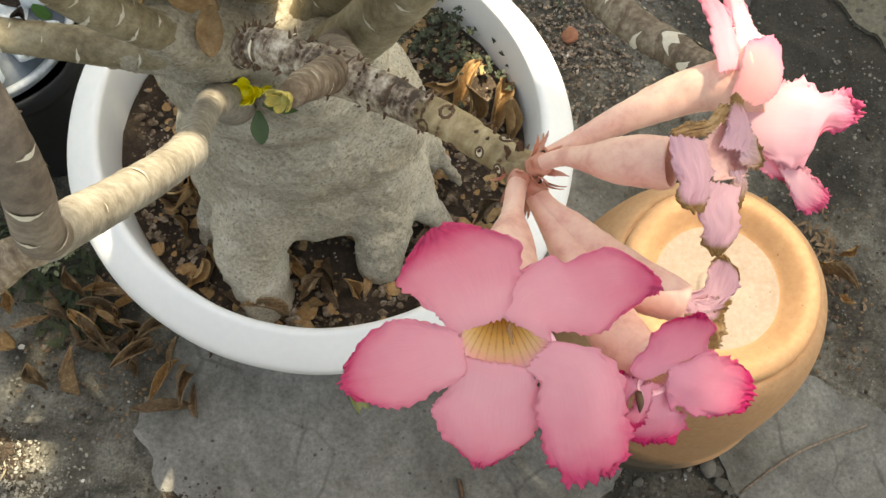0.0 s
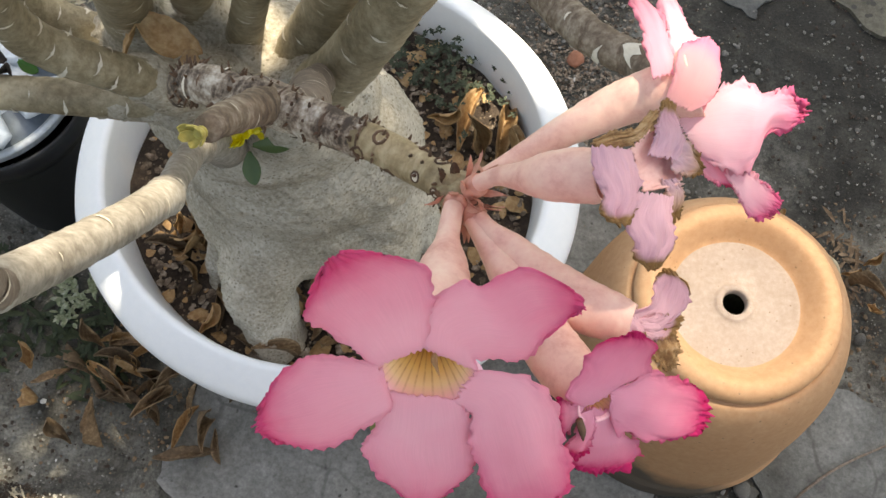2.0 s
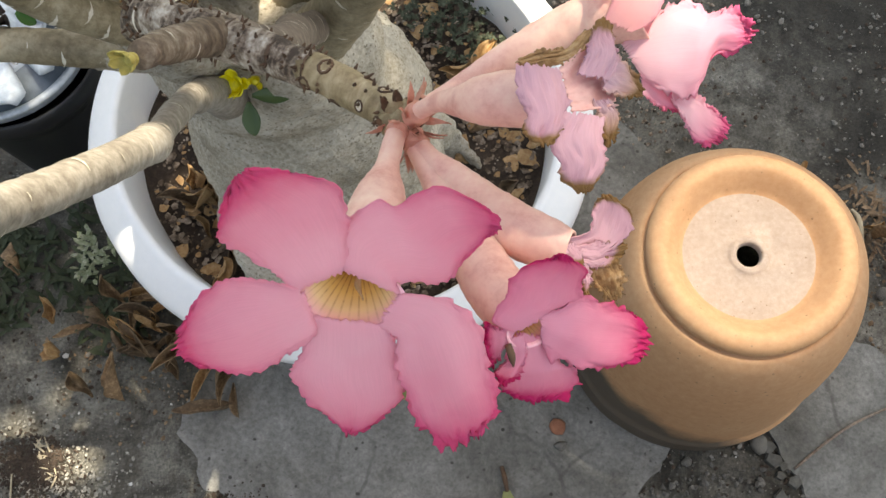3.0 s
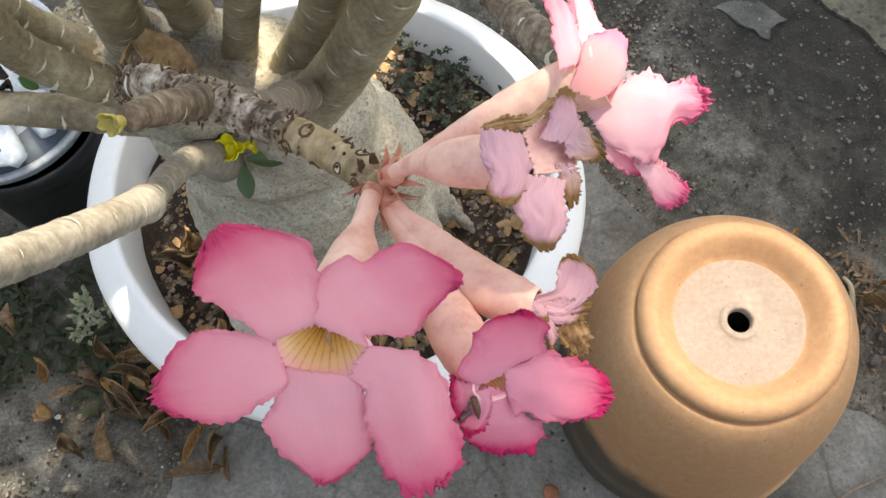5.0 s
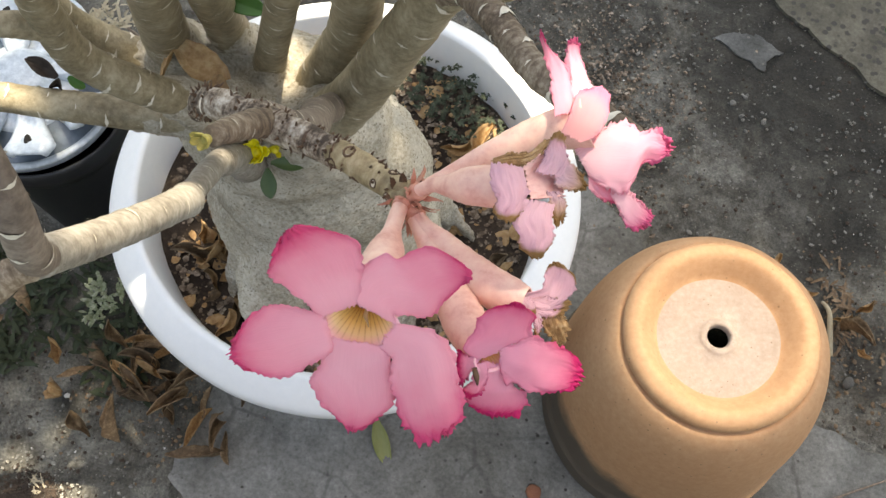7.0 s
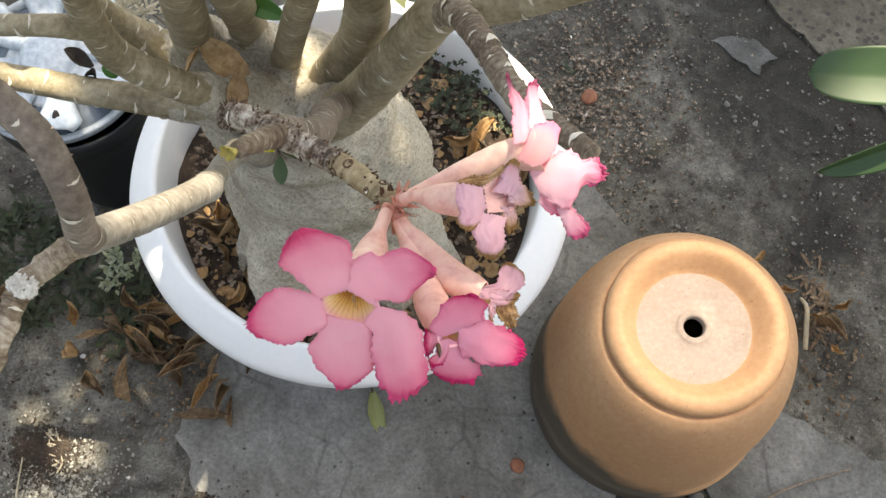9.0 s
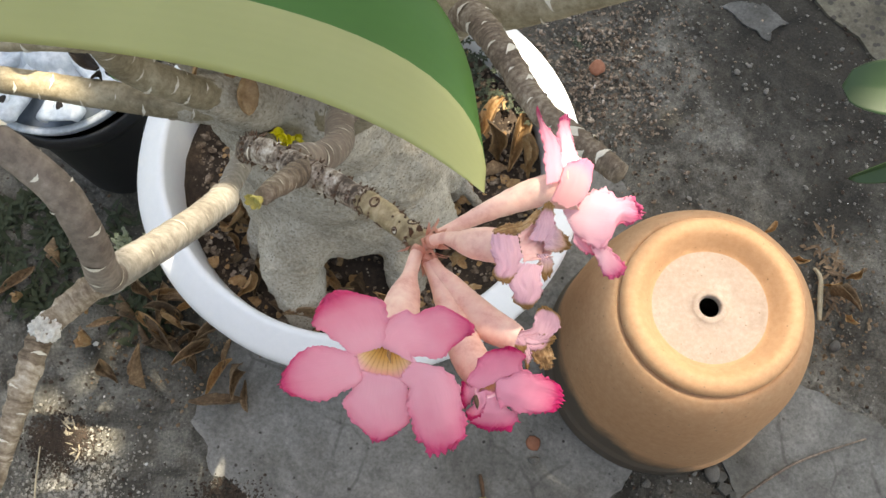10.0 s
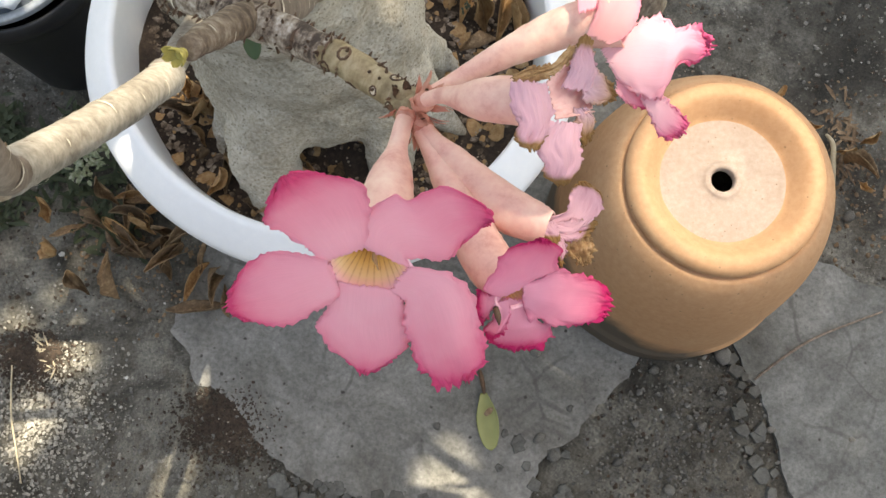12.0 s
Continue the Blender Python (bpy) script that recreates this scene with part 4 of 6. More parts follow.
THICK_ONES = (
    ([(-0.055, 0.50, 0.70, 0.026), (-0.07, 0.447, 0.80, 0.0155), (-0.102, 0.424, 0.86, 0.014), (-0.128, 0.415, 0.905, 0.0135), (-0.120, 0.402, 0.98, 0.012), (-0.092, 0.378, 1.08, 0.0115), (-0.085, 0.36, 1.2, 0.010)], BARK_OLIVE),
    ([(-0.126, 0.406, 0.955, 0.011), (-0.150, 0.391, 0.972, 0.0085), (-0.205, 0.380, 0.975, 0.008), (-0.27, 0.37, 1.0, 0.0075)], BARK_OLIVE),
    ([(-0.05, 0.505, 0.69, 0.028), (-0.09, 0.466, 0.74, 0.0165), (-0.166, 0.449, 0.762, 0.0145), (-0.246, 0.442, 0.772, 0.013), (-0.33, 0.43, 0.80, 0.012), (-0.45, 0.42, 0.87, 0.011)], BARK_OLIVE),
    ([(-0.09, 0.54, 0.66, 0.03), (-0.155, 0.545, 0.685, 0.021), (-0.192, 0.543, 0.705, 0.0185), (-0.225, 0.535, 0.75, 0.0165), (-0.235, 0.522, 0.82, 0.015), (-0.24, 0.5, 0.95, 0.013)], BARK_OLIVE),
    ([(-0.09, 0.555, 0.66, 0.032), (-0.140, 0.548, 0.70, 0.025), (-0.115, 0.505, 0.82, 0.020), (-0.06, 0.437, 1.0, 0.016), (-0.03, 0.40, 1.12, 0.014)], BARK_OLIVE),
    ([(-0.07, 0.57, 0.64, 0.03), (-0.078, 0.553, 0.70, 0.0225), (-0.074, 0.532, 0.80, 0.018), (-0.03, 0.442, 1.0, 0.0145), (0.0, 0.39, 1.12, 0.013)], BARK_OLIVE),
    ([(-0.05, 0.54, 0.62, 0.03), (-0.052, 0.518, 0.70, 0.0185), (-0.035, 0.522, 0.77, 0.0145), (0.004, 0.483, 0.90, 0.0125), (0.034, 0.448, 1.0, 0.0115), (0.05, 0.43, 1.12, 0.011)], BARK_OLIVE),
    ([(-0.03, 0.55, 0.62, 0.04), (-0.008, 0.522, 0.70, 0.0285), (0.021, 0.527, 0.765, 0.0235), (0.046, 0.521, 0.835, 0.0215), (0.07, 0.478, 0.98, 0.0175), (0.08, 0.45, 1.12, 0.015)], BARK_OLIVE),
    ([(-0.03, 0.53, 0.62, 0.045), (0.0, 0.486, 0.715, 0.029), (0.036, 0.478, 0.77, 0.0235), (0.072, 0.470, 0.845, 0.0205), (0.108, 0.464, 0.93, 0.0185), (0.134, 0.458, 0.985, 0.0165), (0.175, 0.458, 1.005, 0.0145), (0.232, 0.460, 1.045, 0.013), (0.30, 0.46, 1.10, 0.012)], BARK_OLIVE),
)
caudex()
for k, (points, bark) in enumerate(THICK_ONES):
    branch(points, bark, seed=k + 1, spacing=0.0060, wide=0.0058, fat=0.29, label="thick olive-grey branch with pale leaf scars")
branch([(0.128, 0.460, 0.975, 0.0125), (0.145, 0.440, 1.01, 0.0105), (0.168, 0.405, 1.034, 0.0092), (0.198, 0.360, 1.052, 0.0082), (0.226, 0.337, 1.062, 0.0076), (0.2485, 0.318, 1.072, 0.0066)], BARK_SCALY, seed=21, spacing=0.0042, wide=0.0056, fat=0.62, bumpy=0.12, label="thin brown branch ending in a blunt tip")
branch([(0.036, 0.478, 0.78, 0.0125), (0.045, 0.415, 0.875, 0.0115), (0.060, 0.375, 0.945, 0.0106), (0.074, 0.338, 1.00, 0.0100), (0.079, 0.302, 1.06, 0.0092), (0.079, 0.282, 1.103, 0.0084), (0.080, 0.267, 1.133, 0.0070)], BARK_BROWN, seed=22, spacing=0.006, wide=0.0048, fat=0.34, bumpy=0.04, label="purplish brown limb that carries the flowering shoot")
shoot, shoot_rows = branch([(0.0535, 0.274, 1.121, 0.0066), (0.062, 0.271, 1.131, 0.0070), (0.082, 0.264, 1.137, 0.0073), (0.102, 0.257, 1.141, 0.0069), (0.122, 0.249, 1.146, 0.0062), (0.1245, 0.248, 1.1468, 0.0058)], BARK_ROUGH, scar=SCAR_BROWN, spacing=0.009, wide=0.0020, bumpy=0.16, seed=23, label="rough whitish scarred shoot with a cut end")
young, young_rows = branch([(0.120, 0.2500, 1.1455, 0.0058), (0.131, 0.2445, 1.1485, 0.0060), (0.142, 0.238, 1.151, 0.0055), (0.150, 0.2330, 1.1545, 0.0056), (0.1545, 0.2300, 1.1565, 0.0048)], BARK_YOUNG, scar=SCAR_BROWN, spacing=0, bumpy=0.10, seed=24, label="young tan end of the shoot with round scars")
branch([(0.090, 0.264, 1.136, 0.0062), (0.0885, 0.252, 1.153, 0.0060), (0.087, 0.240, 1.170, 0.0050), (0.0855, 0.2290, 1.184, 0.0041)], BARK_SCALY, scar=SCAR, spacing=0.0030, wide=0.0036, bumpy=0.16, seed=28, label="short side shoot with an unopened bud")
branch([(-0.060, 0.462, 0.68, 0.022), (-0.054, 0.430, 0.745, 0.0130), (-0.049, 0.410, 0.776, 0.0122), (-0.044, 0.398, 0.800, 0.0098), (-0.033, 0.362, 0.850, 0.0096), (-0.0225, 0.330, 0.893, 0.0086), (-0.0190, 0.317, 0.909, 0.0117), (-0.0175, 0.310, 0.920, 0.0108), (-0.013, 0.274, 0.976, 0.0102), (-0.011, 0.232, 1.042, 0.0098), (-0.006, 0.199, 1.100, 0.0094)], BARK_TAN, seed=25, spacing=0.009, wide=0.0048, fat=0.28, label="tan branch bent like an elbow, forking at its end")
branch([(-0.009, 0.214, 1.074, 0.0092), (-0.004, 0.199, 1.105, 0.0086), (0.008, 0.200, 1.158, 0.0079), (0.003, 0.211, 1.188, 0.0077), (-0.015, 0.221, 1.203, 0.0075), (-0.038, 0.229, 1.215, 0.0072), (-0.062, 0.228, 1.26, 0.007), (-0.06, 0.215, 1.34, 0.0065), (-0.03, 0.20, 1.405, 0.0055)], BARK_BROWN, seed=26, spacing=0.0062, wide=0.0056, fat=0.42, label="brown arching branch with pale scars")
branch([(-0.007, 0.203, 1.096, 0.0085), (-0.018, 0.184, 1.099, 0.0066), (-0.029, 0.169, 1.098, 0.0066), (-0.0325, 0.150, 1.094, 0.0062), (-0.035, 0.130, 1.089, 0.0064), (-0.038, 0.105, 1.083, 0.006), (-0.04, 0.08, 1.08, 0.0055)], BARK_GNARLED, scar=SCAR, spacing=0.0035, wide=0.0034, bumpy=0.40, seed=27, label="gnarled tan side branch with a knobbly whitish joint")
crust = bmesh.new()
bmesh.ops.create_icosphere(crust, subdivisions=5, radius=1.0)
for v in crust.verts:
    v.co *= 1 + 0.22 * noise.noise(v.co * 1.7) + 0.22 * noise.noise(v.co * 4.5) + 0.10 * noise.noise(v.co * 11)
part("knot", moved(crust, basis((-0.0285, 0.1685, 1.0990), (-0.6, -0.8, 0.0), (0, 0, 1)) @ Matrix.Diagonal((0.0088, 0.0072, 0.0070, 1))), CRUST, plant, "whitish crusted knot on the side branch")


def stubs_on(rows, count, seed, long=0.0022):
    """Dry black stubs of old flower stalks."""
    rng = random.Random(seed)
    bm = bmesh.new()
    lines = frames_along(rows[:, :3])
    for _ in range(count):
        k = rng.randrange(2, len(rows) - 1)
        way, a, b = lines[k]
        w = rng.uniform(0, 6.28)
        out = a * math.cos(w) + b * math.sin(w)
        foot = rows[k, :3] + out * rows[k, 3] * 0.95
        tip = foot + (out + way * rng.uniform(-0.4, 0.9)) * long * rng.uniform(0.5, 1.2)
        tube_into(bm, [(*foot, 0.0007), (*(0.5 * (foot + tip)), 0.0005), (*tip, 0.0002)], 5, 0.001)
    return bm


def round_scars(rows, count, seed, wide, ring):
    """Round scars of fallen flower stalks: a raised rim, or the disc within it."""
    rng = random.Random(seed)
    bm = bmesh.new()
    lines = frames_along(rows[:, :3])
    for n in range(count):
        k = 1 + int((len(rows) - 3) * (n + 0.5) / count)
        way, a, b = lines[k]
        w = n * 2.4 + rng.uniform(-0.3, 0.3)
        out = a * math.cos(w) + b * math.sin(w)
        side = np.cross(out, way)
        size = wide * rng.uniform(0.75, 1.2)
        middle = rows[k, :3] + out * rows[k, 3] * 1.0
        loop = []
        for j in range(11):
            f = 2 * math.pi * j / 10
            c = middle + (way * math.cos(f) * 0.8 + side * math.sin(f)) * size
            c = rows[k, :3] + (c - rows[k, :3]) * (rows[k, 3] / np.linalg.norm(c - rows[k, :3] - way * ((c - rows[k, :3]) @ way)))
            loop.append((*c, size * 0.22))
        if ring:
            tube_into(bm, loop, 5, size * 0.5, 0.3, n, cap=False)
        else:
            bm.faces.new([bm.verts.new(Vector(c[:3]) + Vector(out) * 0.0002) for c in loop[:-1]])
    return bm


tagged(part("pale_scarring", crescents(shoot_rows[:int(len(shoot_rows) * 0.45)], 0.003, 0.0045, 77, 0.002), SCAR, shoot, "pale ring scars"), kind="stuff")
tagged(part("dark_scarring", crescents(shoot_rows, 0.0022, 0.0030, 78, 0.002), SCAR_BROWN, shoot, "dark ring scars"), kind="stuff")
tagged(part("scar_rim", round_scars(young_rows, 9, 5, 0.0023, True), SCAR_BROWN, young, "reddish rims of round scars"), kind="stuff")
tagged(part("scar_disc", round_scars(young_rows, 9, 5, 0.0023, False), SCAR, young, "pale discs of round scars"), kind="stuff")
tagged(part("stubble", stubs_on(shoot_rows, 150, 4, 0.0026), SCAR_BROWN, shoot, "dry dark stubs of old stalks"), kind="stuff")
tagged(part("stubble", stubs_on(young_rows, 34, 6, 0.0026), SCAR_BROWN, young, "dry dark stubs of old stalks"), kind="stuff")


knot = bmesh.new()
bmesh.ops.create_icosphere(knot, subdivisions=4, radius=0.0062)
for v in knot.verts:
    v.co *= 1 + 0.35 * noise.noise(v.co * 260)
part("joint", moved(knot, Matrix.Translation((0.1548, 0.2290, 1.1560))), BARK_YOUNG, young, "knobbly joint of the flower stalks")
for k in range(7):
    d = Vector((math.cos(k * 2.4), math.sin(k * 2.4) - 0.3, 0.5)).normalized()
    part("bract", moved(blade(0.006, 0.003, base=0.7, widest=0.3, blunt=1.5, bend=-0.5, crumple=0.2, rows=8, columns=5, seed=k), basis(Vector((0.1548, 0.2290, 1.1560)) + d * 0.0052, d + Vector((0, 0, 0.4)), (0, 0, 1))), SCAR_BROWN, young)


# flowers
JOINT = (0.1545, 0.2295, 1.1575)


def leaning(place, n):
    """The place and the axes of a flower's face that looks along n: its u stays level, its v climbs."""
    n = Vector(n).normalized()
    u = (Vector((1, 0, 0)) - n * n.x).normalized()
    return Vector(place), u, n.cross(u), n


def petal_loft(face, stations, seed, teeth=1.0, ruffle=1.0, arch=1.6, bow=2.0, crumple=0.0, foot=0.0, rows=50, columns=41):
    """A petal swept from its foot to its tip between two edges. Each station gives the u, v, n of both edges in millimetres on the
    flower's face; the sheet arches between them, and its rim is toothed and ruffled."""
    place, u_way, v_way, n_way = face
    bm = bmesh.new()
    uv = bm.loops.layers.uv.verify()
    line = spline(stations, rows)
    one, two = line[:, :3], line[:, 3:]
    middle = 0.5 * (one + two)
    grid = []
    for i in range(rows):
        s = i / (rows - 1)
        ahead = middle[min(i + 1, rows - 1)] - middle[max(i - 1, 0)]
        ahead /= max(1e-6, np.linalg.norm(ahead))
        span = two[i] - one[i]
        wide = np.linalg.norm(span)
        row = []
        for j in range(columns):
            w = 2 * j / (columns - 1) - 1
            side, end = abs(w) ** 7, s ** 10
            rim = max(side, end) * min(1.0, s * 4)
            root = max(0.0, 1 - 9 * s) ** 2
            tooth = 0.75 * noise.noise(Vector((s * 6 + seed, w * 5, 0))) + 0.65 * noise.noise(Vector((s * 21, w * 15, seed))) + 0.60 * noise.noise(Vector((s * 47, w * 33, seed + 4)))
            c = middle[i] + span * 0.5 * w
            c = c + (span / max(wide, 1e-6)) * (math.copysign(1.0, w) * teeth * 1.6 * tooth * side * min(1.0, s * 4)) + ahead * teeth * 1.5 * tooth * end
            c = c + ahead * (bow * (1 - w * w) * s ** 6 + foot * (1 - w * w) * (1 - s) ** 9 + 1.3 * root * noise.noise(Vector((w * 9, seed * 3, 2))))
            up = arch * (1 - w * w) * min(1.0, wide / 22) * math.sin(math.pi * min(1.0, 0.15 + 0.75 * s))
            up += ruffle * 0.5 * rim * math.sin(27 * s + 15 * w + seed * 3 + 7 * noise.noise(Vector((s * 5, w * 4, seed + 9)))) + ruffle * 0.5 * rim * tooth
            up += 1.2 * noise.noise(Vector((s * 2.3 + seed, w * 1.5, seed))) * min(1.0, s * 2)
            up += crumple * (1.5 * noise.noise(Vector((s * 3.5 + seed, w * 2.6, seed * 2))) + 0.8 * noise.noise(Vector((s * 5, w * 8 + seed, seed))) + 0.35 * noise.noise(Vector((s * 4, w * 19, seed))))
            c = c + np.array((0, 0, up))
            row.append((bm.verts.new(place + (u_way * c[0] + v_way * c[1] + n_way * c[2]) * 0.001), s, w))
        grid.append(row)
    for p, q in zip(grid, grid[1:]):
        for j in range(columns - 1):
            four = (p[j], q[j], q[j + 1], p[j + 1])
            cell = bm.faces.new([v for v, s, w in four])
            for loop, (v, s, w) in zip(cell.loops, four):
                loop[uv].uv = (s, w)
    return bm


def flower(tube_points, label, mouth=None, inside=0.0, squash=1.0, depth=0.015, lining=None, turn=None):
    """A trumpet: its tube with the calyx and five sepals, and the funnel of its throat. mouth: place and outward way."""
    bm = tube(tube_points, around=22, step=0.0013, bumpy=0.05, cap=False)
    body = part("flower", bm, TUBE, plant, label)
    thicken(body, 0.0006, -1)
    if inside:
        place, way = Vector(mouth[0]), Vector(mouth[1]).normalized()
        rows = [(inside * 0.30, -depth), (inside * 0.52, -depth * 0.72), (inside * 0.74, -depth * 0.40), (inside * 0.94, -depth * 0.10), (inside * 1.10, 0.0008), (inside * 1.24, 0.0010)]
        funnel = lathe(rounded(rows, 18), 64)
        layer = funnel.loops.layers.uv.new("UVMap")
        for face in funnel.faces:
            for loop in face.loops:
                c = loop.vert.co
                loop[layer].uv = (min(1.0, max(0.0, 1 + (c.z - 0.001) / (depth + 0.001))), (math.atan2(c.y, c.x) / (2 * math.pi)) % 1.0)
        for v in funnel.verts:
            v.co.y *= squash
        part("throat", moved(funnel, basis(place, turn or way.orthogonal(), way)), lining or THROAT, body, "" if lining else "yellow throat with brown streaks")
    start = Vector(tube_points[0][:3])
    axis = (Vector(tube_points[1][:3]) - start).normalized()
    calyx = start + axis * 0.0068
    part("calyx", tube([(*(start - axis * 0.001), 0.0026), (*(start + axis * 0.003), 0.0034), (*calyx, 0.0036)], around=12, step=0.001, bumpy=0.1), PEDICEL, body, "reddish calyx")
    for k in range(5):
        side = axis.orthogonal().normalized()
        out = Matrix.Rotation(k * 2 * math.pi / 5 + 0.3, 3, axis) @ side
        sepal = blade(0.0075, 0.0028, base=0.8, widest=0.25, blunt=1.3, bend=-0.5, crumple=0.15, rows=10, columns=7, seed=k)
        part("sepal", moved(sepal, basis(start + axis * 0.004 + out * 0.0034, axis + out * 0.5, out)), PEDICEL, body, "reddish pointed sepal" if k == 0 else "")
    return body


def petal(body, face, stations, material, seed, label="", **more):
    return thicken(part("petal", petal_loft(face, stations, seed, **more), material, body, label), 0.0004)


# the large open flower
CENTRE = Vector((0.154, 0.1655, 1.1915))
OPEN_FACE = leaning(CENTRE, (0.060, -0.770, 0.635))
FACE_U, FACE_V, FACE_N = OPEN_FACE[1:]
MOUTH = CENTRE - FACE_U * 0.0015 + FACE_V * 0.0006
large = flower([(*JOINT, 0.0030), (0.1535, 0.221, 1.1605, 0.0031), (0.153, 0.211, 1.164, 0.0036), (0.153, 0.202, 1.168, 0.0066), (0.153, 0.192, 1.173, 0.0084), (0.1533, 0.179, 1.1815, 0.0094), (0.1535, 0.171, 1.187, 0.0102)], "wide open pink flower with ruffled petals and a yellow throat", (MOUTH, FACE_N), 0.0112, 0.72, 0.0135, turn=FACE_U)
petal(large, OPEN_FACE, [(-13.8, 2.2, 0.6, -1.8, 9.0, 0.6), (-19.2, 7.7, 1.7, -1.5, 18.2, 1.7), (-25.4, 13.1, 3.0, -1.3, 25.9, 3.0), (-29.8, 17.9, 4.7, -4.2, 33.7, 4.7), (-29.2, 23.5, 6.7, -11.9, 37.5, 6.7), (-26.1, 33.4, 9.0, -20.7, 39.3, 9.0)], PETAL, 1.0, bow=0.5, foot=0.4)
petal(large, OPEN_FACE, [(-3.6, 9.2, 0.8, 10.8, 3.0, 0.8), (-2.5, 21.5, 1.4, 9.6, 7.6, 1.6), (4.7, 29.2, 1.7, 15.5, 7.8, 2.1), (9.5, 28.0, 2.0, 21.3, 9.3, 2.7), (17.5, 33.5, 2.4, 24.1, 14.7, 3.5), (27.3, 30.1, 2.8, 28.2, 21.5, 4.3), (31.3, 27.0, 3.3, 31.1, 25.3, 5.3)], PETAL, 3.3, teeth=0.55, bow=0.8, foot=0.4)
petal(large, OPEN_FACE, [(5.6, -6.6, 0.9, 10.4, 3.8, 0.9), (9.5, -8.9, 1.9, 23.2, 3.2, 2.2), (10.1, -16.5, 3.2, 30.2, -3.9, 4.0), (13.1, -23.8, 4.9, 32.8, -13.8, 6.3), (16.9, -32.4, 6.9, 35.8, -22.2, 9.1), (22.8, -36.4, 9.2, 32.5, -25.7, 12.2)], PETAL, 5.6, teeth=1.35, bow=1.5, foot=-0.6)
petal(large, OPEN_FACE, [(-12.0, -4.4, 0.5, 7.4, -5.6, 0.5), (-13.5, -16.8, 0.9, 9.5, -11.1, 0.9), (-16.5, -23.3, 1.3, 12.4, -21.7, 1.3), (-12.4, -31.5, 1.5, 11.7, -28.2, 1.5), (-7.0, -37.2, 1.7, 6.0, -36.4, 1.7), (-2.5, -40.4, 2.0, 0.8, -40.1, 2.0)], PETAL, 7.9, teeth=1.1, bow=0.6, foot=0.2)
petal(large, OPEN_FACE, [(-13.4, 3.4, 0.8, -10.2, -5.2, 0.8), (-16.5, 4.3, 1.8, -9.7, -9.9, 2.0), (-25.5, 6.5, 3.3, -16.9, -16.0, 3.8), (-31.3, 6.7, 5.2, -24.8, -19.6, 6.1), (-37.3, 0.2, 7.4, -33.8, -16.7, 8.9), (-39.7, -4.9, 10.0, -38.9, -12.3, 12.0)], PETAL, 10.2, bow=1.2, foot=-0.8)
dip = MOUTH + FACE_U * 0.002 + FACE_V * 0.0045 - FACE_N * 0.006
part("anther", tube([(*dip, 0.0007), (*(dip - FACE_V * 0.002 + FACE_N * 0.003 - FACE_U * 0.0006), 0.0008), (*(dip - FACE_V * 0.0035 + FACE_N * 0.0045 + FACE_U * 0.0002), 0.0005), (*(dip - FACE_V * 0.0055 + FACE_N * 0.005 + FACE_U * 0.0010), 0.0002)], around=8, step=0.0006, bumpy=0.35), PETAL_BROWN, large, "thin brown anther")

# the flower that faces away, seen from its side
LIT_FACE, ROOF_FACE = leaning((0.216, 0.253, 1.177), (-0.15, -0.35, 0.92)), leaning((0.208, 0.273, 1.184), (0.05, 0.10, 1.0))
aside = flower([(0.1565, 0.2305, 1.1575, 0.0026), (0.168, 0.2385, 1.160, 0.0030), (0.182, 0.2480, 1.163, 0.0046), (0.1955, 0.2560, 1.166, 0.0064), (0.205, 0.2590, 1.171, 0.0072), (0.212, 0.2590, 1.1755, 0.0088), (0.2185, 0.2605, 1.179, 0.0112)], "pink flower turned aside, lit by the sun, with ruffled petals")
petal(aside, LIT_FACE, [(-1.6, -3.9, 0.0, 3.0, -9.8, 0.0), (4.6, 3.4, 0.2, 6.9, -14.4, 0.0), (13.5, 8.5, 0.6, 15.5, -17.1, 0.0), (20.2, 5.9, 1.1, 20.4, -13.5, 0.0), (25.4, 6.5, 1.6, 22.8, -5.8, 0.0), (28.7, 5.6, 2.3, 28.5, -4.8, 0.0), (31.2, 2.2, 3.0, 30.9, -1.0, 0.0)], PETAL_SUNLIT, 2.0, teeth=2.0, ruffle=2.2, arch=3.0, bow=0.8)
petal(aside, LIT_FACE, [(13.2, -13.3, -3.0, 13.3, -17.8, -3.0), (18.4, -15.6, -3.4, 16.0, -21.1, -3.4), (22.6, -17.7, -4.1, 18.3, -25.3, -4.1), (26.9, -20.8, -4.9, 21.3, -28.6, -4.9), (29.3, -23.6, -6.0, 25.4, -29.0, -6.0)], PETAL_SUNLIT, 4.1, teeth=1.3, ruffle=1.6, bow=1.2)
petal(aside, LIT_FACE, [(4.3, -8.8, -2.0, 5.1, -16.7, -2.0), (10.2, -13.1, -3.1, 9.9, -19.7, -3.1), (14.8, -15.9, -5.0, 15.8, -20.9, -5.0)], PETAL, 5.7)
petal(aside, ROOF_FACE, [(-3.0, -17.0, 0.0, 6.3, -13.8, 0.0), (-5.2, -5.9, -0.2, 2.7, -6.7, 0.2), (-8.3, 5.7, -0.7, -0.9, 5.0, 0.7), (-11.7, 16.4, -1.3, -8.5, 12.5, 1.3), (-12.3, 19.4, -2.0, -11.0, 16.2, 2.0)], PETAL, 6.4, teeth=1.5, ruffle=1.6, arch=3.0, bow=1.2)
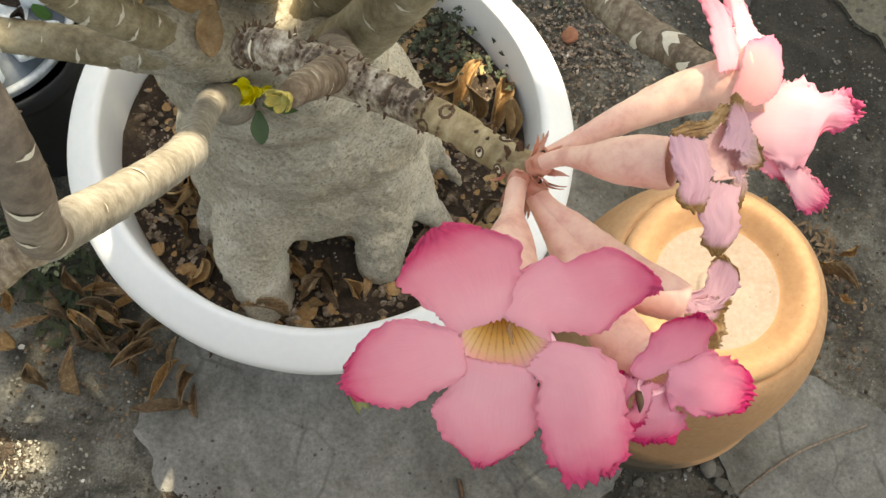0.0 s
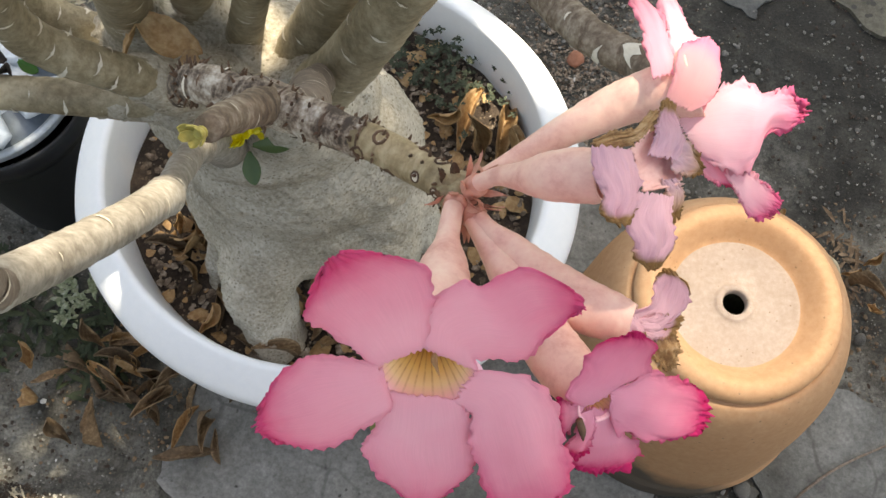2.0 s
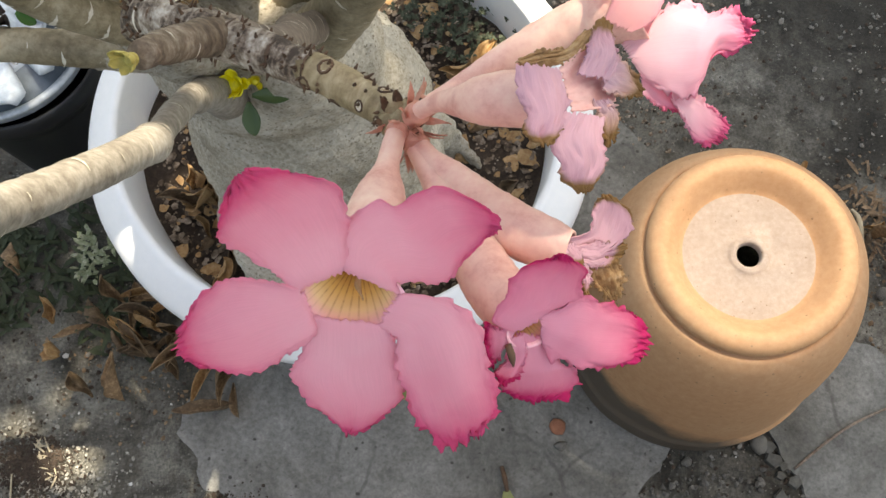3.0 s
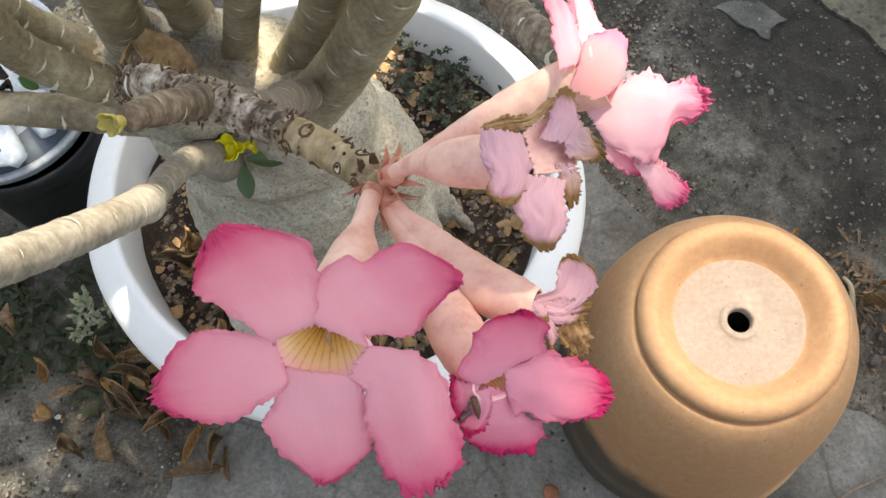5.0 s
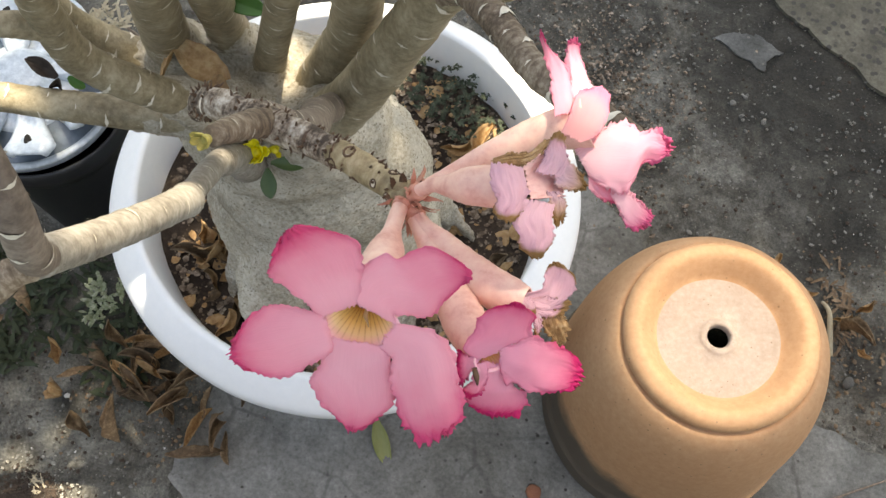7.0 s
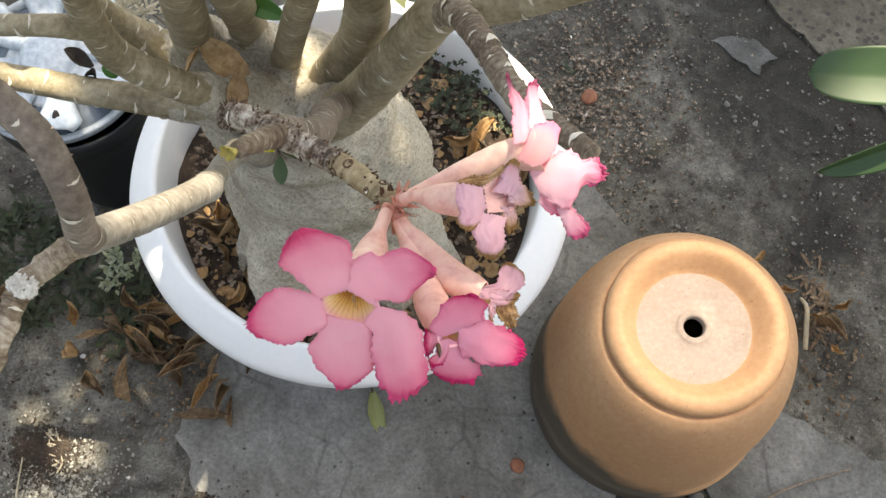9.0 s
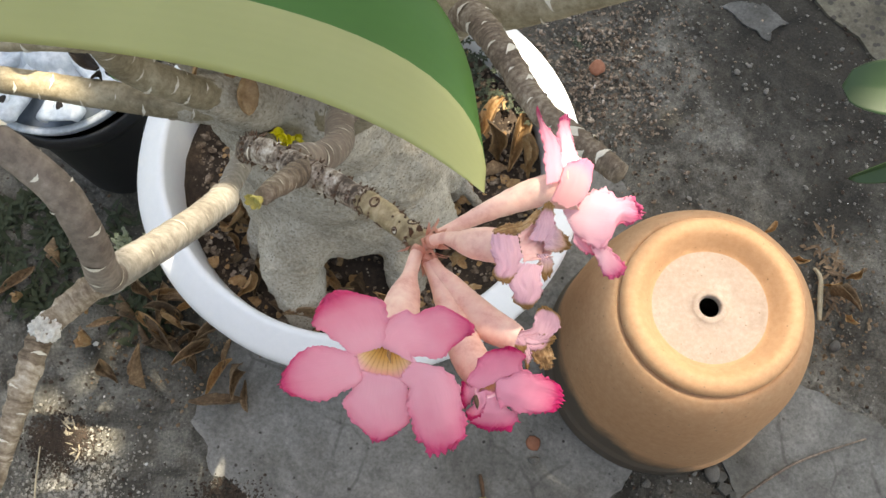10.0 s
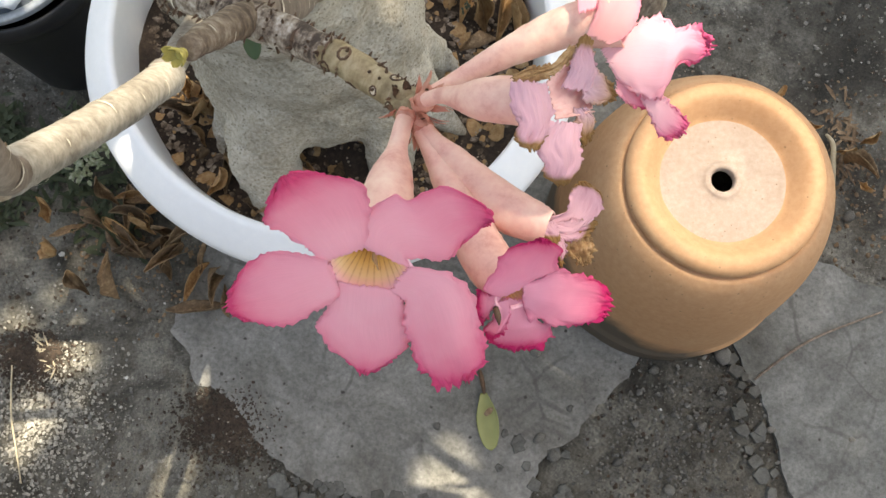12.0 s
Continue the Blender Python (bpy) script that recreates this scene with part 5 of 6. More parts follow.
petal(aside, ROOF_FACE, [(2.9, -7.7, 0.0, 11.8, -3.4, 0.0), (0.5, 0.8, 0.4, 8.6, 0.0, 0.0), (-1.7, 9.3, 1.1, 5.6, 7.1, 0.0), (-2.3, 13.4, 1.9, 2.5, 16.1, 0.0), (-1.5, 14.9, 3.0, 1.6, 18.4, 0.0)], PETAL_SUNLIT, 8.8, teeth=1.5, ruffle=1.6, arch=2.2, bow=1.0)
petal(aside, ROOF_FACE, [(-0.1, -25.5, 2.0, 7.2, -27.1, 1.0), (1.9, -17.2, 3.2, 13.0, -22.2, 1.0), (4.0, -7.3, 3.5, 15.8, -13.6, 0.3), (8.2, -4.4, 4.0, 15.9, -2.3, -2.0)], PETAL_FUNNEL, 3.6, teeth=0.4, ruffle=0.5, arch=3.2)

# the first withered flower
LIMP_FACE = leaning((0.201, 0.225, 1.203), (0.55, -0.05, 0.83))
limp = flower([(0.1565, 0.2285, 1.159, 0.0026), (0.1610, 0.2290, 1.166, 0.0025), (0.1660, 0.2287, 1.172, 0.0028), (0.172, 0.2264, 1.178, 0.0043), (0.1778, 0.2248, 1.183, 0.0065), (0.1836, 0.2243, 1.186, 0.0073), (0.1897, 0.2239, 1.188, 0.0074), (0.1925, 0.2237, 1.1895, 0.0070)], "faded pink flower with limp petals browned at their edges")
petal(limp, LIMP_FACE, [(-4.4, -0.1, -1.0, 0.1, -10.5, -1.0), (4.6, 9.4, -1.4, 11.4, -5.3, -1.4), (11.1, 8.0, -2.0, 12.7, -0.8, -2.0)], PEACH, 1.2, "peach pink inside of the wilted throat", teeth=0.3, arch=-2.5, crumple=0.5)
petal(limp, LIMP_FACE, [(-17.0, -3.9, -1.0, -5.6, -1.6, 0.0), (-16.1, -10.3, -1.0, -2.6, -7.4, 0.4), (-13.2, -15.1, -0.5, -2.8, -13.5, 1.1), (-13.3, -20.0, 0.0, -5.2, -18.5, 1.9), (-10.6, -21.5, 0.0, -8.4, -21.8, 3.0)], PETAL_DRY, 2.4, teeth=0.9, arch=3.6, crumple=0.5, bow=0.8)
petal(limp, LIMP_FACE, [(-0.6, -1.7, 1.0, 9.6, 0.2, 1.0), (1.7, 5.3, 0.4, 12.1, 7.3, 0.0), (3.7, 11.4, -0.6, 11.7, 12.8, -1.7), (6.3, 16.0, -2.0, 11.5, 17.6, -4.0)], PETAL_DRY, 3.9, teeth=0.9, arch=3.2, crumple=0.55)
petal(limp, LIMP_FACE, [(7.3, 7.1, 0.6, 7.9, -2.6, 0.6), (13.7, 8.0, -0.6, 12.0, -2.9, -0.6), (19.9, 7.2, -2.6, 17.9, -0.5, -2.6), (25.6, 5.2, -5.4, 24.2, 2.7, -5.4)], PETAL_SCORCHED, 5.1, teeth=1.2, arch=2.0, crumple=0.6, bow=0.5)
petal(limp, LIMP_FACE, [(-15.9, -1.6, -2.0, -15.3, -4.6, -2.0), (-8.8, 3.0, -2.4, -8.3, -1.2, -1.6), (-1.2, 6.8, -3.1, -2.0, 2.6, -0.9), (4.5, 13.9, -4.0, 2.3, 7.2, 0.0)], PETAL_BROWN, 6.3, "crisp brown withered petal edge", teeth=1.2, arch=1.6, crumple=0.6)
petal(limp, LIMP_FACE, [(-3.5, -12.3, 1.0, 8.4, -10.0, 1.0), (-6.2, -20.1, 0.4, 8.6, -15.6, 0.2), (-2.3, -24.3, -0.8, 11.3, -20.4, -1.1), (0.6, -27.0, -2.2, 10.7, -24.5, -2.9), (6.0, -27.7, -4.0, 9.8, -26.5, -5.0)], PETAL_DRY, 7.7, teeth=0.9, arch=3.4, crumple=0.55, bow=1.0)
petal(limp, LIMP_FACE, [(6.2, -5.6, -1.0, 10.9, -4.0, -1.0), (8.5, -9.0, -2.1, 16.4, -5.9, -2.8), (12.1, -12.7, -4.0, 18.3, -10.2, -6.0)], PETAL_SCORCHED, 8.6, teeth=1.4, arch=1.5, crumple=0.7)

# the second withered flower
CURL_FACE = leaning((0.212, 0.200, 1.168), (0.50, -0.30, 0.80))
curled = flower([(0.1565, 0.2265, 1.157, 0.0027), (0.1637, 0.2175, 1.158, 0.0036), (0.1712, 0.2115, 1.160, 0.0050), (0.1807, 0.2030, 1.163, 0.0066), (0.1918, 0.1950, 1.167, 0.0074), (0.2000, 0.1918, 1.169, 0.0066), (0.2050, 0.1905, 1.170, 0.0050)], "second faded flower with curled brownish petals")
petal(curled, CURL_FACE, [(-9.4, -5.6, -1.0, -1.0, -12.0, -1.0), (-3.4, -3.0, 0.4, 8.4, -5.3, 0.0), (-3.1, 2.4, 1.1, 11.2, -0.4, 0.0), (-2.6, 5.5, 1.9, 9.8, 3.7, 0.0), (-1.5, 6.0, 3.0, 5.9, 5.8, 0.0)], PETAL_DRY, 1.7, teeth=0.6, arch=-2.5, crumple=0.3)
petal(curled, CURL_FACE, [(-14.1, -7.2, 1.0, -7.7, -6.1, 1.0), (-12.5, -10.0, 1.7, -5.5, -9.1, 1.7), (-10.6, -11.6, 3.0, -6.3, -11.0, 3.0)], PETAL_DRY, 2.9, arch=1.2, crumple=0.3)
petal(curled, CURL_FACE, [(-5.9, -7.0, -0.5, -3.5, -12.0, -0.5), (2.6, -5.5, -1.1, 2.3, -12.6, -1.1), (10.0, -4.8, -3.0, 10.2, -10.2, -3.0)], PETAL_DRY, 4.2, arch=1.6, crumple=0.4)
petal(curled, CURL_FACE, [(1.3, -10.4, -3.0, 8.7, -9.2, -3.0), (3.6, -16.2, -5.1, 13.2, -14.1, -4.8), (12.1, -21.4, -9.0, 15.9, -20.0, -8.0)], PETAL_BROWN, 5.5, "crisp brown withered petal", teeth=1.2, arch=1.4, crumple=0.6)
petal(curled, CURL_FACE, [(-5.4, -10.5, 0.0, -1.9, -11.1, 0.0), (-3.5, -16.0, 0.0, -0.5, -16.6, 0.0), (-2.5, -19.0, 0.0, -0.9, -19.2, 0.0)], PETAL_DRY, 6.8, arch=0.8, crumple=0.2)

# the smaller open flower
DEEP_FACE = leaning((0.198, 0.169, 1.180), (0.45, -0.62, 0.62))
deep = flower([(0.156, 0.2265, 1.1565, 0.0026), (0.1655, 0.2121, 1.1585, 0.0040), (0.1748, 0.1965, 1.164, 0.0062), (0.1850, 0.1795, 1.170, 0.0078), (0.1915, 0.1715, 1.175, 0.0074), (0.1950, 0.1695, 1.178, 0.0066)], "smaller deep pink flower behind the large one", (DEEP_FACE[0] - DEEP_FACE[1] * 0.002 - DEEP_FACE[2] * 0.0035 - DEEP_FACE[3] * 0.001, DEEP_FACE[3]), 0.0054, 0.8, 0.010, turn=DEEP_FACE[1])
petal(deep, DEEP_FACE, [(-6.8, -3.3, 0.0, 1.6, 0.2, 0.0), (-13.5, 1.6, 0.4, 4.1, 1.8, 0.2), (-11.2, 7.6, 1.0, 10.2, 3.6, 0.5), (-10.1, 14.1, 1.9, 9.6, 9.1, 0.9), (-4.5, 17.6, 2.9, 10.3, 12.8, 1.4), (-0.7, 18.5, 4.0, 5.7, 16.3, 2.0)], PETAL_DEEP, 1.4, teeth=0.7, arch=2.4)
petal(deep, DEEP_FACE, [(-5.3, -4.2, -1.4, 2.5, -7.2, -1.4), (-4.5, -13.0, -1.8, 8.8, -16.4, -1.8), (-8.3, -18.0, -2.6, 14.4, -19.7, -2.6), (-6.5, -22.7, -3.6, 15.3, -25.3, -3.2), (-2.3, -26.7, -5.0, 11.4, -29.6, -4.0)], PETAL_DEEP, 3.8, teeth=1.3, ruffle=1.3)
petal(deep, DEEP_FACE, [(-0.2, 1.1, 0.3, 0.8, -4.9, 0.3), (4.9, 2.0, 0.3, 1.9, -9.3, 0.6), (10.9, 4.4, 0.0, 7.1, -14.1, 1.2), (18.6, 0.4, -0.4, 15.6, -17.4, 1.8), (26.8, -3.2, -0.7, 24.0, -17.9, 2.4), (32.6, -9.0, -1.0, 30.1, -15.9, 3.0)], PETAL_DEEP, 2.6, teeth=1.3, ruffle=1.5, arch=2.4, bow=1.0)
petal(deep, DEEP_FACE, [(-8.0, -5.3, -0.6, -3.6, -4.8, -0.6), (-8.2, -11.5, 0.2, -2.9, -10.6, 0.4), (-11.3, -13.3, 1.6, -5.3, -14.5, 2.1), (-11.7, -13.9, 3.4, -8.5, -14.2, 4.4)], PETAL_DEEP, 5.0, arch=1.5)
petal(deep, DEEP_FACE, [(-6.2, -3.2, -1.0, -7.3, -7.1, -1.0), (-11.2, -1.5, -1.0, -9.3, -10.1, -1.0), (-14.1, 0.3, -1.0, -10.7, -14.0, -1.0)], PETAL_DEEP, 6.2)
spike = DEEP_FACE[0] - DEEP_FACE[1] * 0.0085 - DEEP_FACE[2] * 0.006 + DEEP_FACE[3] * 0.001
part("anther", tube([(*spike, 0.0009), (*(spike + DEEP_FACE[1] * 0.0008 - DEEP_FACE[2] * 0.003 + DEEP_FACE[3] * 0.001), 0.0010), (*(spike + DEEP_FACE[1] * 0.0016 - DEEP_FACE[2] * 0.0062 + DEEP_FACE[3] * 0.001), 0.0002)], around=8, step=0.0006), SCAR_BROWN, deep, "brown pointed anther")


def bud(place, way, size, material, label, pieces, seed):
    """A tight knot of young bud leaves."""
    rng = random.Random(seed)
    bm = bmesh.new()
    bmesh.ops.create_icosphere(bm, subdivisions=2, radius=size * 0.5, matrix=Matrix.Translation(place))
    ob = part("bud", bm, material, plant, label)
    way = Vector(way).normalized()
    for k in range(pieces):
        out = (Matrix.Rotation(k * 2.4, 3, way) @ way.orthogonal().normalized())
        leaf = blade(size * rng.uniform(1.0, 1.5), size * 0.75, base=0.5, widest=0.5, bend=-0.9, cup=0.5, rows=9, columns=7, seed=k)
        thicken(part("bud_leaf", moved(leaf, basis(Vector(place) + out * size * 0.3, out * 0.9 + way * rng.uniform(0.2, 0.9), way)), material, ob), size * 0.06)
    return ob


bud((0.0850, 0.2255, 1.1875), (-0.3, -0.6, 0.6), 0.0040, BUD_OLD, "small olive bud at the shoot's end", 7, 1)
bud((-0.040, 0.450, 0.722), (0.1, -0.5, 0.85), 0.0125, BUD, "bright yellow young leaf bud on the caudex", 8, 2)
bud((-0.022, 0.452, 0.728), (0.1, -0.5, 0.85), 0.007, LEAF_YELLOW, "small yellow leaf bud", 4, 3)


def leaf_at(foot, along, up, length, width, material, label, **more):
    ob = part("leaf", moved(blade(length, width, **more), basis(foot, along, up)), material, plant, label)
    thicken(ob, 0.0006)
    return ob


leaf_at((-0.026, 0.445, 0.716), (0.75, 0.15, -0.1), (0, -0.4, 0.9), 0.033, 0.014, LEAF_SMALL, "small dark green leaf by the yellow bud", base=0.2, widest=0.55, blunt=1.6, cup=0.3, bend=0.3)
leaf_at((-0.029, 0.441, 0.712), (0.2, -0.75, -0.35), (0, -0.3, 0.9), 0.028, 0.015, LEAF_SMALL, "small dark green leaf by the yellow bud", base=0.2, widest=0.55, blunt=1.6, cup=0.3, bend=0.2)
leaf_at((-0.036, 0.447, 0.716), (-0.6, -0.2, 0.1), (0, -0.4, 0.9), 0.026, 0.014, LEAF_YELLOW, "small yellowing leaf by the bud", base=0.2, widest=0.55, blunt=1.6, cup=0.3, bend=0.2)
# the leaf that hangs close before the camera, folded along its middle
def folded_leaf(lower, middle, upper, stalk, rows=44, columns=10):
    """A large leaf folded along its midrib: three curves (Bezier points) from within the blade to its tip, drawn back to its stalk."""
    bm = bmesh.new()
    uv = bm.loops.layers.uv.verify()
    grid = []
    for i in range(rows):
        s = -1.0 + 2.0 * i / (rows - 1)
        three = []
        for c in (lower, middle, upper):
            a, b, c, d = (Vector(v) for v in c)
            if s >= 0:
                three.append((1 - s) ** 3 * a + 3 * s * (1 - s) ** 2 * b + 3 * s * s * (1 - s) * c + s ** 3 * d)
            else:
                back = -s
                straight = a + (a - b).normalized() * 0.075 * back
                three.append(straight.lerp(Vector(stalk), back ** 1.8))
        row = []
        for j in range(2 * columns + 1):
            f = j / columns
            c = three[0].lerp(three[1], f) if f <= 1 else three[1].lerp(three[2], f - 1)
            bulge = 4 * f * (1 - f) if f <= 1 else 4 * (f - 1) * (2 - f)
            row.append((bm.verts.new(c + Vector((0, 0, 0.0014 * bulge * max(0.0, 1 - s * s)))), 0.5 + 0.5 * s, f - 1))
        grid.append(row)
    for p, q in zip(grid, grid[1:]):
        for j in range(2 * columns):
            four = (p[j], q[j], q[j + 1], p[j + 1])
            face = bm.faces.new([v for v, s, w in four])
            face.material_index = 1 if j < columns else 0
            for loop, (v, s, w) in zip(face.loops, four):
                loop[uv].uv = (s, w)
    return bm


near_leaf = part("leaf", folded_leaf(
    ((0.1022, 0.1585, 1.4361), (0.1378, 0.1621, 1.4363), (0.1652, 0.1590, 1.4417), (0.1873, 0.1502, 1.4298)),
    ((0.1057, 0.1695, 1.4460), (0.1345, 0.1691, 1.4422), (0.1863, 0.1718, 1.4479), (0.1871, 0.1505, 1.4297)),
    ((0.1209, 0.1967, 1.4407), (0.1539, 0.1889, 1.4426), (0.1780, 0.1833, 1.4419), (0.1835, 0.1625, 1.4330)), (0.030, 0.176, 1.437)), LEAF, plant, "large folded green leaf with a pale underside")
near_leaf.data.materials.append(LEAF_PALE)
thicken(near_leaf, 0.0006)
part("midrib", tube([(0.030, 0.176, 1.437, 0.0011), (0.075, 0.1712, 1.4435, 0.0008), (0.1057, 0.1695, 1.4462, 0.0006), (0.130, 0.1692, 1.4441, 0.0005)], around=8), LEAF_PALE, near_leaf)
part("petiole", tube([(-0.028, 0.20, 1.405, 0.002), (0.0, 0.188, 1.425, 0.0016), (0.032, 0.1755, 1.4372, 0.0012)], around=8), LEAF_PALE, near_leaf)
leaf_at((0.455, 0.385, 1.118), (-0.98, -0.12, -0.06), (0.1, -0.45, 0.85), 0.100, 0.032, LEAF_DEEP, "glossy green leaf with a rounded end", base=0.2, widest=0.6, blunt=2.4, cup=0.12, bend=0.15, fold=0.12)
leaf_at((0.475, 0.400, 1.075), (-0.75, -0.42, -0.52), (0.35, -0.75, 0.5), 0.105, 0.024, LEAF_DEEP, "green leaf with a pale shining midrib", base=0.2, widest=0.55, blunt=1.7, cup=0.2, bend=0.2, fold=0.35)
leaf_at((-0.064, 0.520, 0.850), (0.9, -0.25, 0.15), (0.1, -0.3, 0.9), 0.044, 0.018, LEAF, "small green leaf growing between the thick branches", base=0.2, widest=0.55, blunt=1.8, cup=0.2, bend=0.2, fold=0.3)
branch([(0.30, 0.46, 1.10, 0.012), (0.38, 0.45, 1.12, 0.011), (0.45, 0.42, 1.12, 0.010), (0.50, 0.40, 1.13, 0.009)], BARK_OLIVE, seed=31, wide=0.0066, fat=0.4, label="olive branch carrying green leaves")


# ---- an unseen tree, added to shade the yard ----
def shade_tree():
    """A tree added beside the yard, out of sight, to block the sun: its crown lets the sun through in gaps."""
    rng = random.Random(11)
    ob = thing("tree", "unseen leafy tree added to shade the yard", "tree")
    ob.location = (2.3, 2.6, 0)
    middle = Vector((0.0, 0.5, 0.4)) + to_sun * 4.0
    trunk = tube([(2.3, 2.6, -0.1, 0.14), (2.25, 2.5, 1.2, 0.11), (2.0, 2.3, 2.3, 0.09), (1.4, 1.7, 3.0, 0.06), (middle.x, middle.y, middle.z, 0.03)], around=14, step=0.08, bumpy=0.1)
    part("trunk", trunk, BARK_BROWN, ob)
    for k in range(3):
        w, far = k * 0.65 + 0.2, 0.95
        end = middle + Vector((math.cos(w) * far, math.sin(w) * far, 0.15 + 0.1 * (k % 2)))
        part("limb", tube([(1.75, 2.05, 2.65, 0.05), (*(Vector((1.4, 1.7, 3.0)).lerp(end, 0.35)), 0.032), (*(Vector((1.4, 1.7, 3.05)).lerp(end, 0.7)), 0.02), (*end, 0.008)], around=9, step=0.08, bumpy=0.1, seed=k), BARK_BROWN, ob)
    # Gaps are cut where the sun should land on chosen spots.
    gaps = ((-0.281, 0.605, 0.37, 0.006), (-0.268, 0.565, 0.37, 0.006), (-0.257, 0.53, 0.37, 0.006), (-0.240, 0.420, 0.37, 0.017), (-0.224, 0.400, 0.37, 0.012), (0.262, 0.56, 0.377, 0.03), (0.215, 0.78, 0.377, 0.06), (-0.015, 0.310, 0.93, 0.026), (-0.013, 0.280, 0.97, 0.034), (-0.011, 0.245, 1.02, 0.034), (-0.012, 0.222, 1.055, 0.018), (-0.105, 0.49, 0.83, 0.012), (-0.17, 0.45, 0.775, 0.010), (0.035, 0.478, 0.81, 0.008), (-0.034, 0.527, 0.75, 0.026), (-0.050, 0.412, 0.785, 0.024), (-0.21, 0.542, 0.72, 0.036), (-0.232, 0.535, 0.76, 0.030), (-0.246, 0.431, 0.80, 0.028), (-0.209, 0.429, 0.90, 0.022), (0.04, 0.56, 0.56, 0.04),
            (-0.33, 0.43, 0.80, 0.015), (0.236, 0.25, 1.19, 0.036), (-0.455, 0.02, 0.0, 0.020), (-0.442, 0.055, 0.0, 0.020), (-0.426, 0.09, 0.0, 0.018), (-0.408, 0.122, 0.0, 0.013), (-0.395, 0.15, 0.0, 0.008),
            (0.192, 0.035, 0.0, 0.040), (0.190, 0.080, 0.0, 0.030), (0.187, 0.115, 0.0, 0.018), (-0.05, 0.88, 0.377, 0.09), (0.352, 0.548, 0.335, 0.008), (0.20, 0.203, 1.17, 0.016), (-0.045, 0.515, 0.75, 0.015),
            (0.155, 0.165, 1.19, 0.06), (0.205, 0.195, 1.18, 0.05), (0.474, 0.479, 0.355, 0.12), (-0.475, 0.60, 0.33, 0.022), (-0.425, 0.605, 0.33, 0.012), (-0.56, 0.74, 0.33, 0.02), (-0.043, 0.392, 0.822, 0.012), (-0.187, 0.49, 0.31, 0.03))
    across = to_sun.orthogonal().normalized()
    other = to_sun.cross(across)
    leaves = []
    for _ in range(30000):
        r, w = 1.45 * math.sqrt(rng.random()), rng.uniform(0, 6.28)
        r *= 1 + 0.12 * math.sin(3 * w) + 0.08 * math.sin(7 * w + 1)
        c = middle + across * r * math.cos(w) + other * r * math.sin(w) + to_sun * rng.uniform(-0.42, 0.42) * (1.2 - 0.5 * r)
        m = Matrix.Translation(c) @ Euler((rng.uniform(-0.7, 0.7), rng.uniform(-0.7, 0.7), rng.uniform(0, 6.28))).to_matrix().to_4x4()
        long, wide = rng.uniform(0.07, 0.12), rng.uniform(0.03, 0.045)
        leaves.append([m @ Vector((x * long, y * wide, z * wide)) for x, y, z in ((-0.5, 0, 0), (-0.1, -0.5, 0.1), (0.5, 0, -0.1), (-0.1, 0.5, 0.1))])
    plane = np.array((across, other)).T
    corners = np.array(leaves) @ plane
    corners = np.concatenate([corners, corners.mean(axis=1, keepdims=True)], axis=1)
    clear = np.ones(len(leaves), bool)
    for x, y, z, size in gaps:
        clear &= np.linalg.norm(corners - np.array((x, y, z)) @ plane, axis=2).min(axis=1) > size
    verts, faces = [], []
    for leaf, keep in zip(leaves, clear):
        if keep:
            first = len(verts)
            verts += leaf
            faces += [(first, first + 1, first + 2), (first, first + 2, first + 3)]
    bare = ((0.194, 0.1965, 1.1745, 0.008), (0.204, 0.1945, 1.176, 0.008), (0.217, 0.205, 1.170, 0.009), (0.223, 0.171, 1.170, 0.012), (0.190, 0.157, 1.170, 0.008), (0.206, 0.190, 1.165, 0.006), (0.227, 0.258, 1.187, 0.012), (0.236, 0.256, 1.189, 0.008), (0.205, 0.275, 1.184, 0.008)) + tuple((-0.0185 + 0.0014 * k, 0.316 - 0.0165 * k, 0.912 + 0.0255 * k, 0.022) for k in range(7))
    # Rings of small leaves added to dim the sun over chosen things.
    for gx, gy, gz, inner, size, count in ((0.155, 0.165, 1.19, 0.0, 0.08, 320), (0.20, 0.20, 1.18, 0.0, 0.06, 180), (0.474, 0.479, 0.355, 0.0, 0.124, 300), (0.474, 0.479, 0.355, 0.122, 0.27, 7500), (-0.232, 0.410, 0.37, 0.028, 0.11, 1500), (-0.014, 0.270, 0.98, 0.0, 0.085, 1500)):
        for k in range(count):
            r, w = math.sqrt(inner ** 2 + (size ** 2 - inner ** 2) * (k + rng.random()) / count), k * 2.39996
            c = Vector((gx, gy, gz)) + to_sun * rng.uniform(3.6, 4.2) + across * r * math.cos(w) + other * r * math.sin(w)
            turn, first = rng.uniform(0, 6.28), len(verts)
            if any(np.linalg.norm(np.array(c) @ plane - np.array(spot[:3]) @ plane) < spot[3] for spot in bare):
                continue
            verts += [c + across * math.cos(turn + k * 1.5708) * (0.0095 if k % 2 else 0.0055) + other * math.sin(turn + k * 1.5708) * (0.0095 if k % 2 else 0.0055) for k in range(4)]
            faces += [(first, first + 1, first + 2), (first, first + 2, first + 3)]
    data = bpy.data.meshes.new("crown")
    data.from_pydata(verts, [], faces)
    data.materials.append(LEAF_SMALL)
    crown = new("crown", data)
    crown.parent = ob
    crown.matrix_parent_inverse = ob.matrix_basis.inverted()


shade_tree()


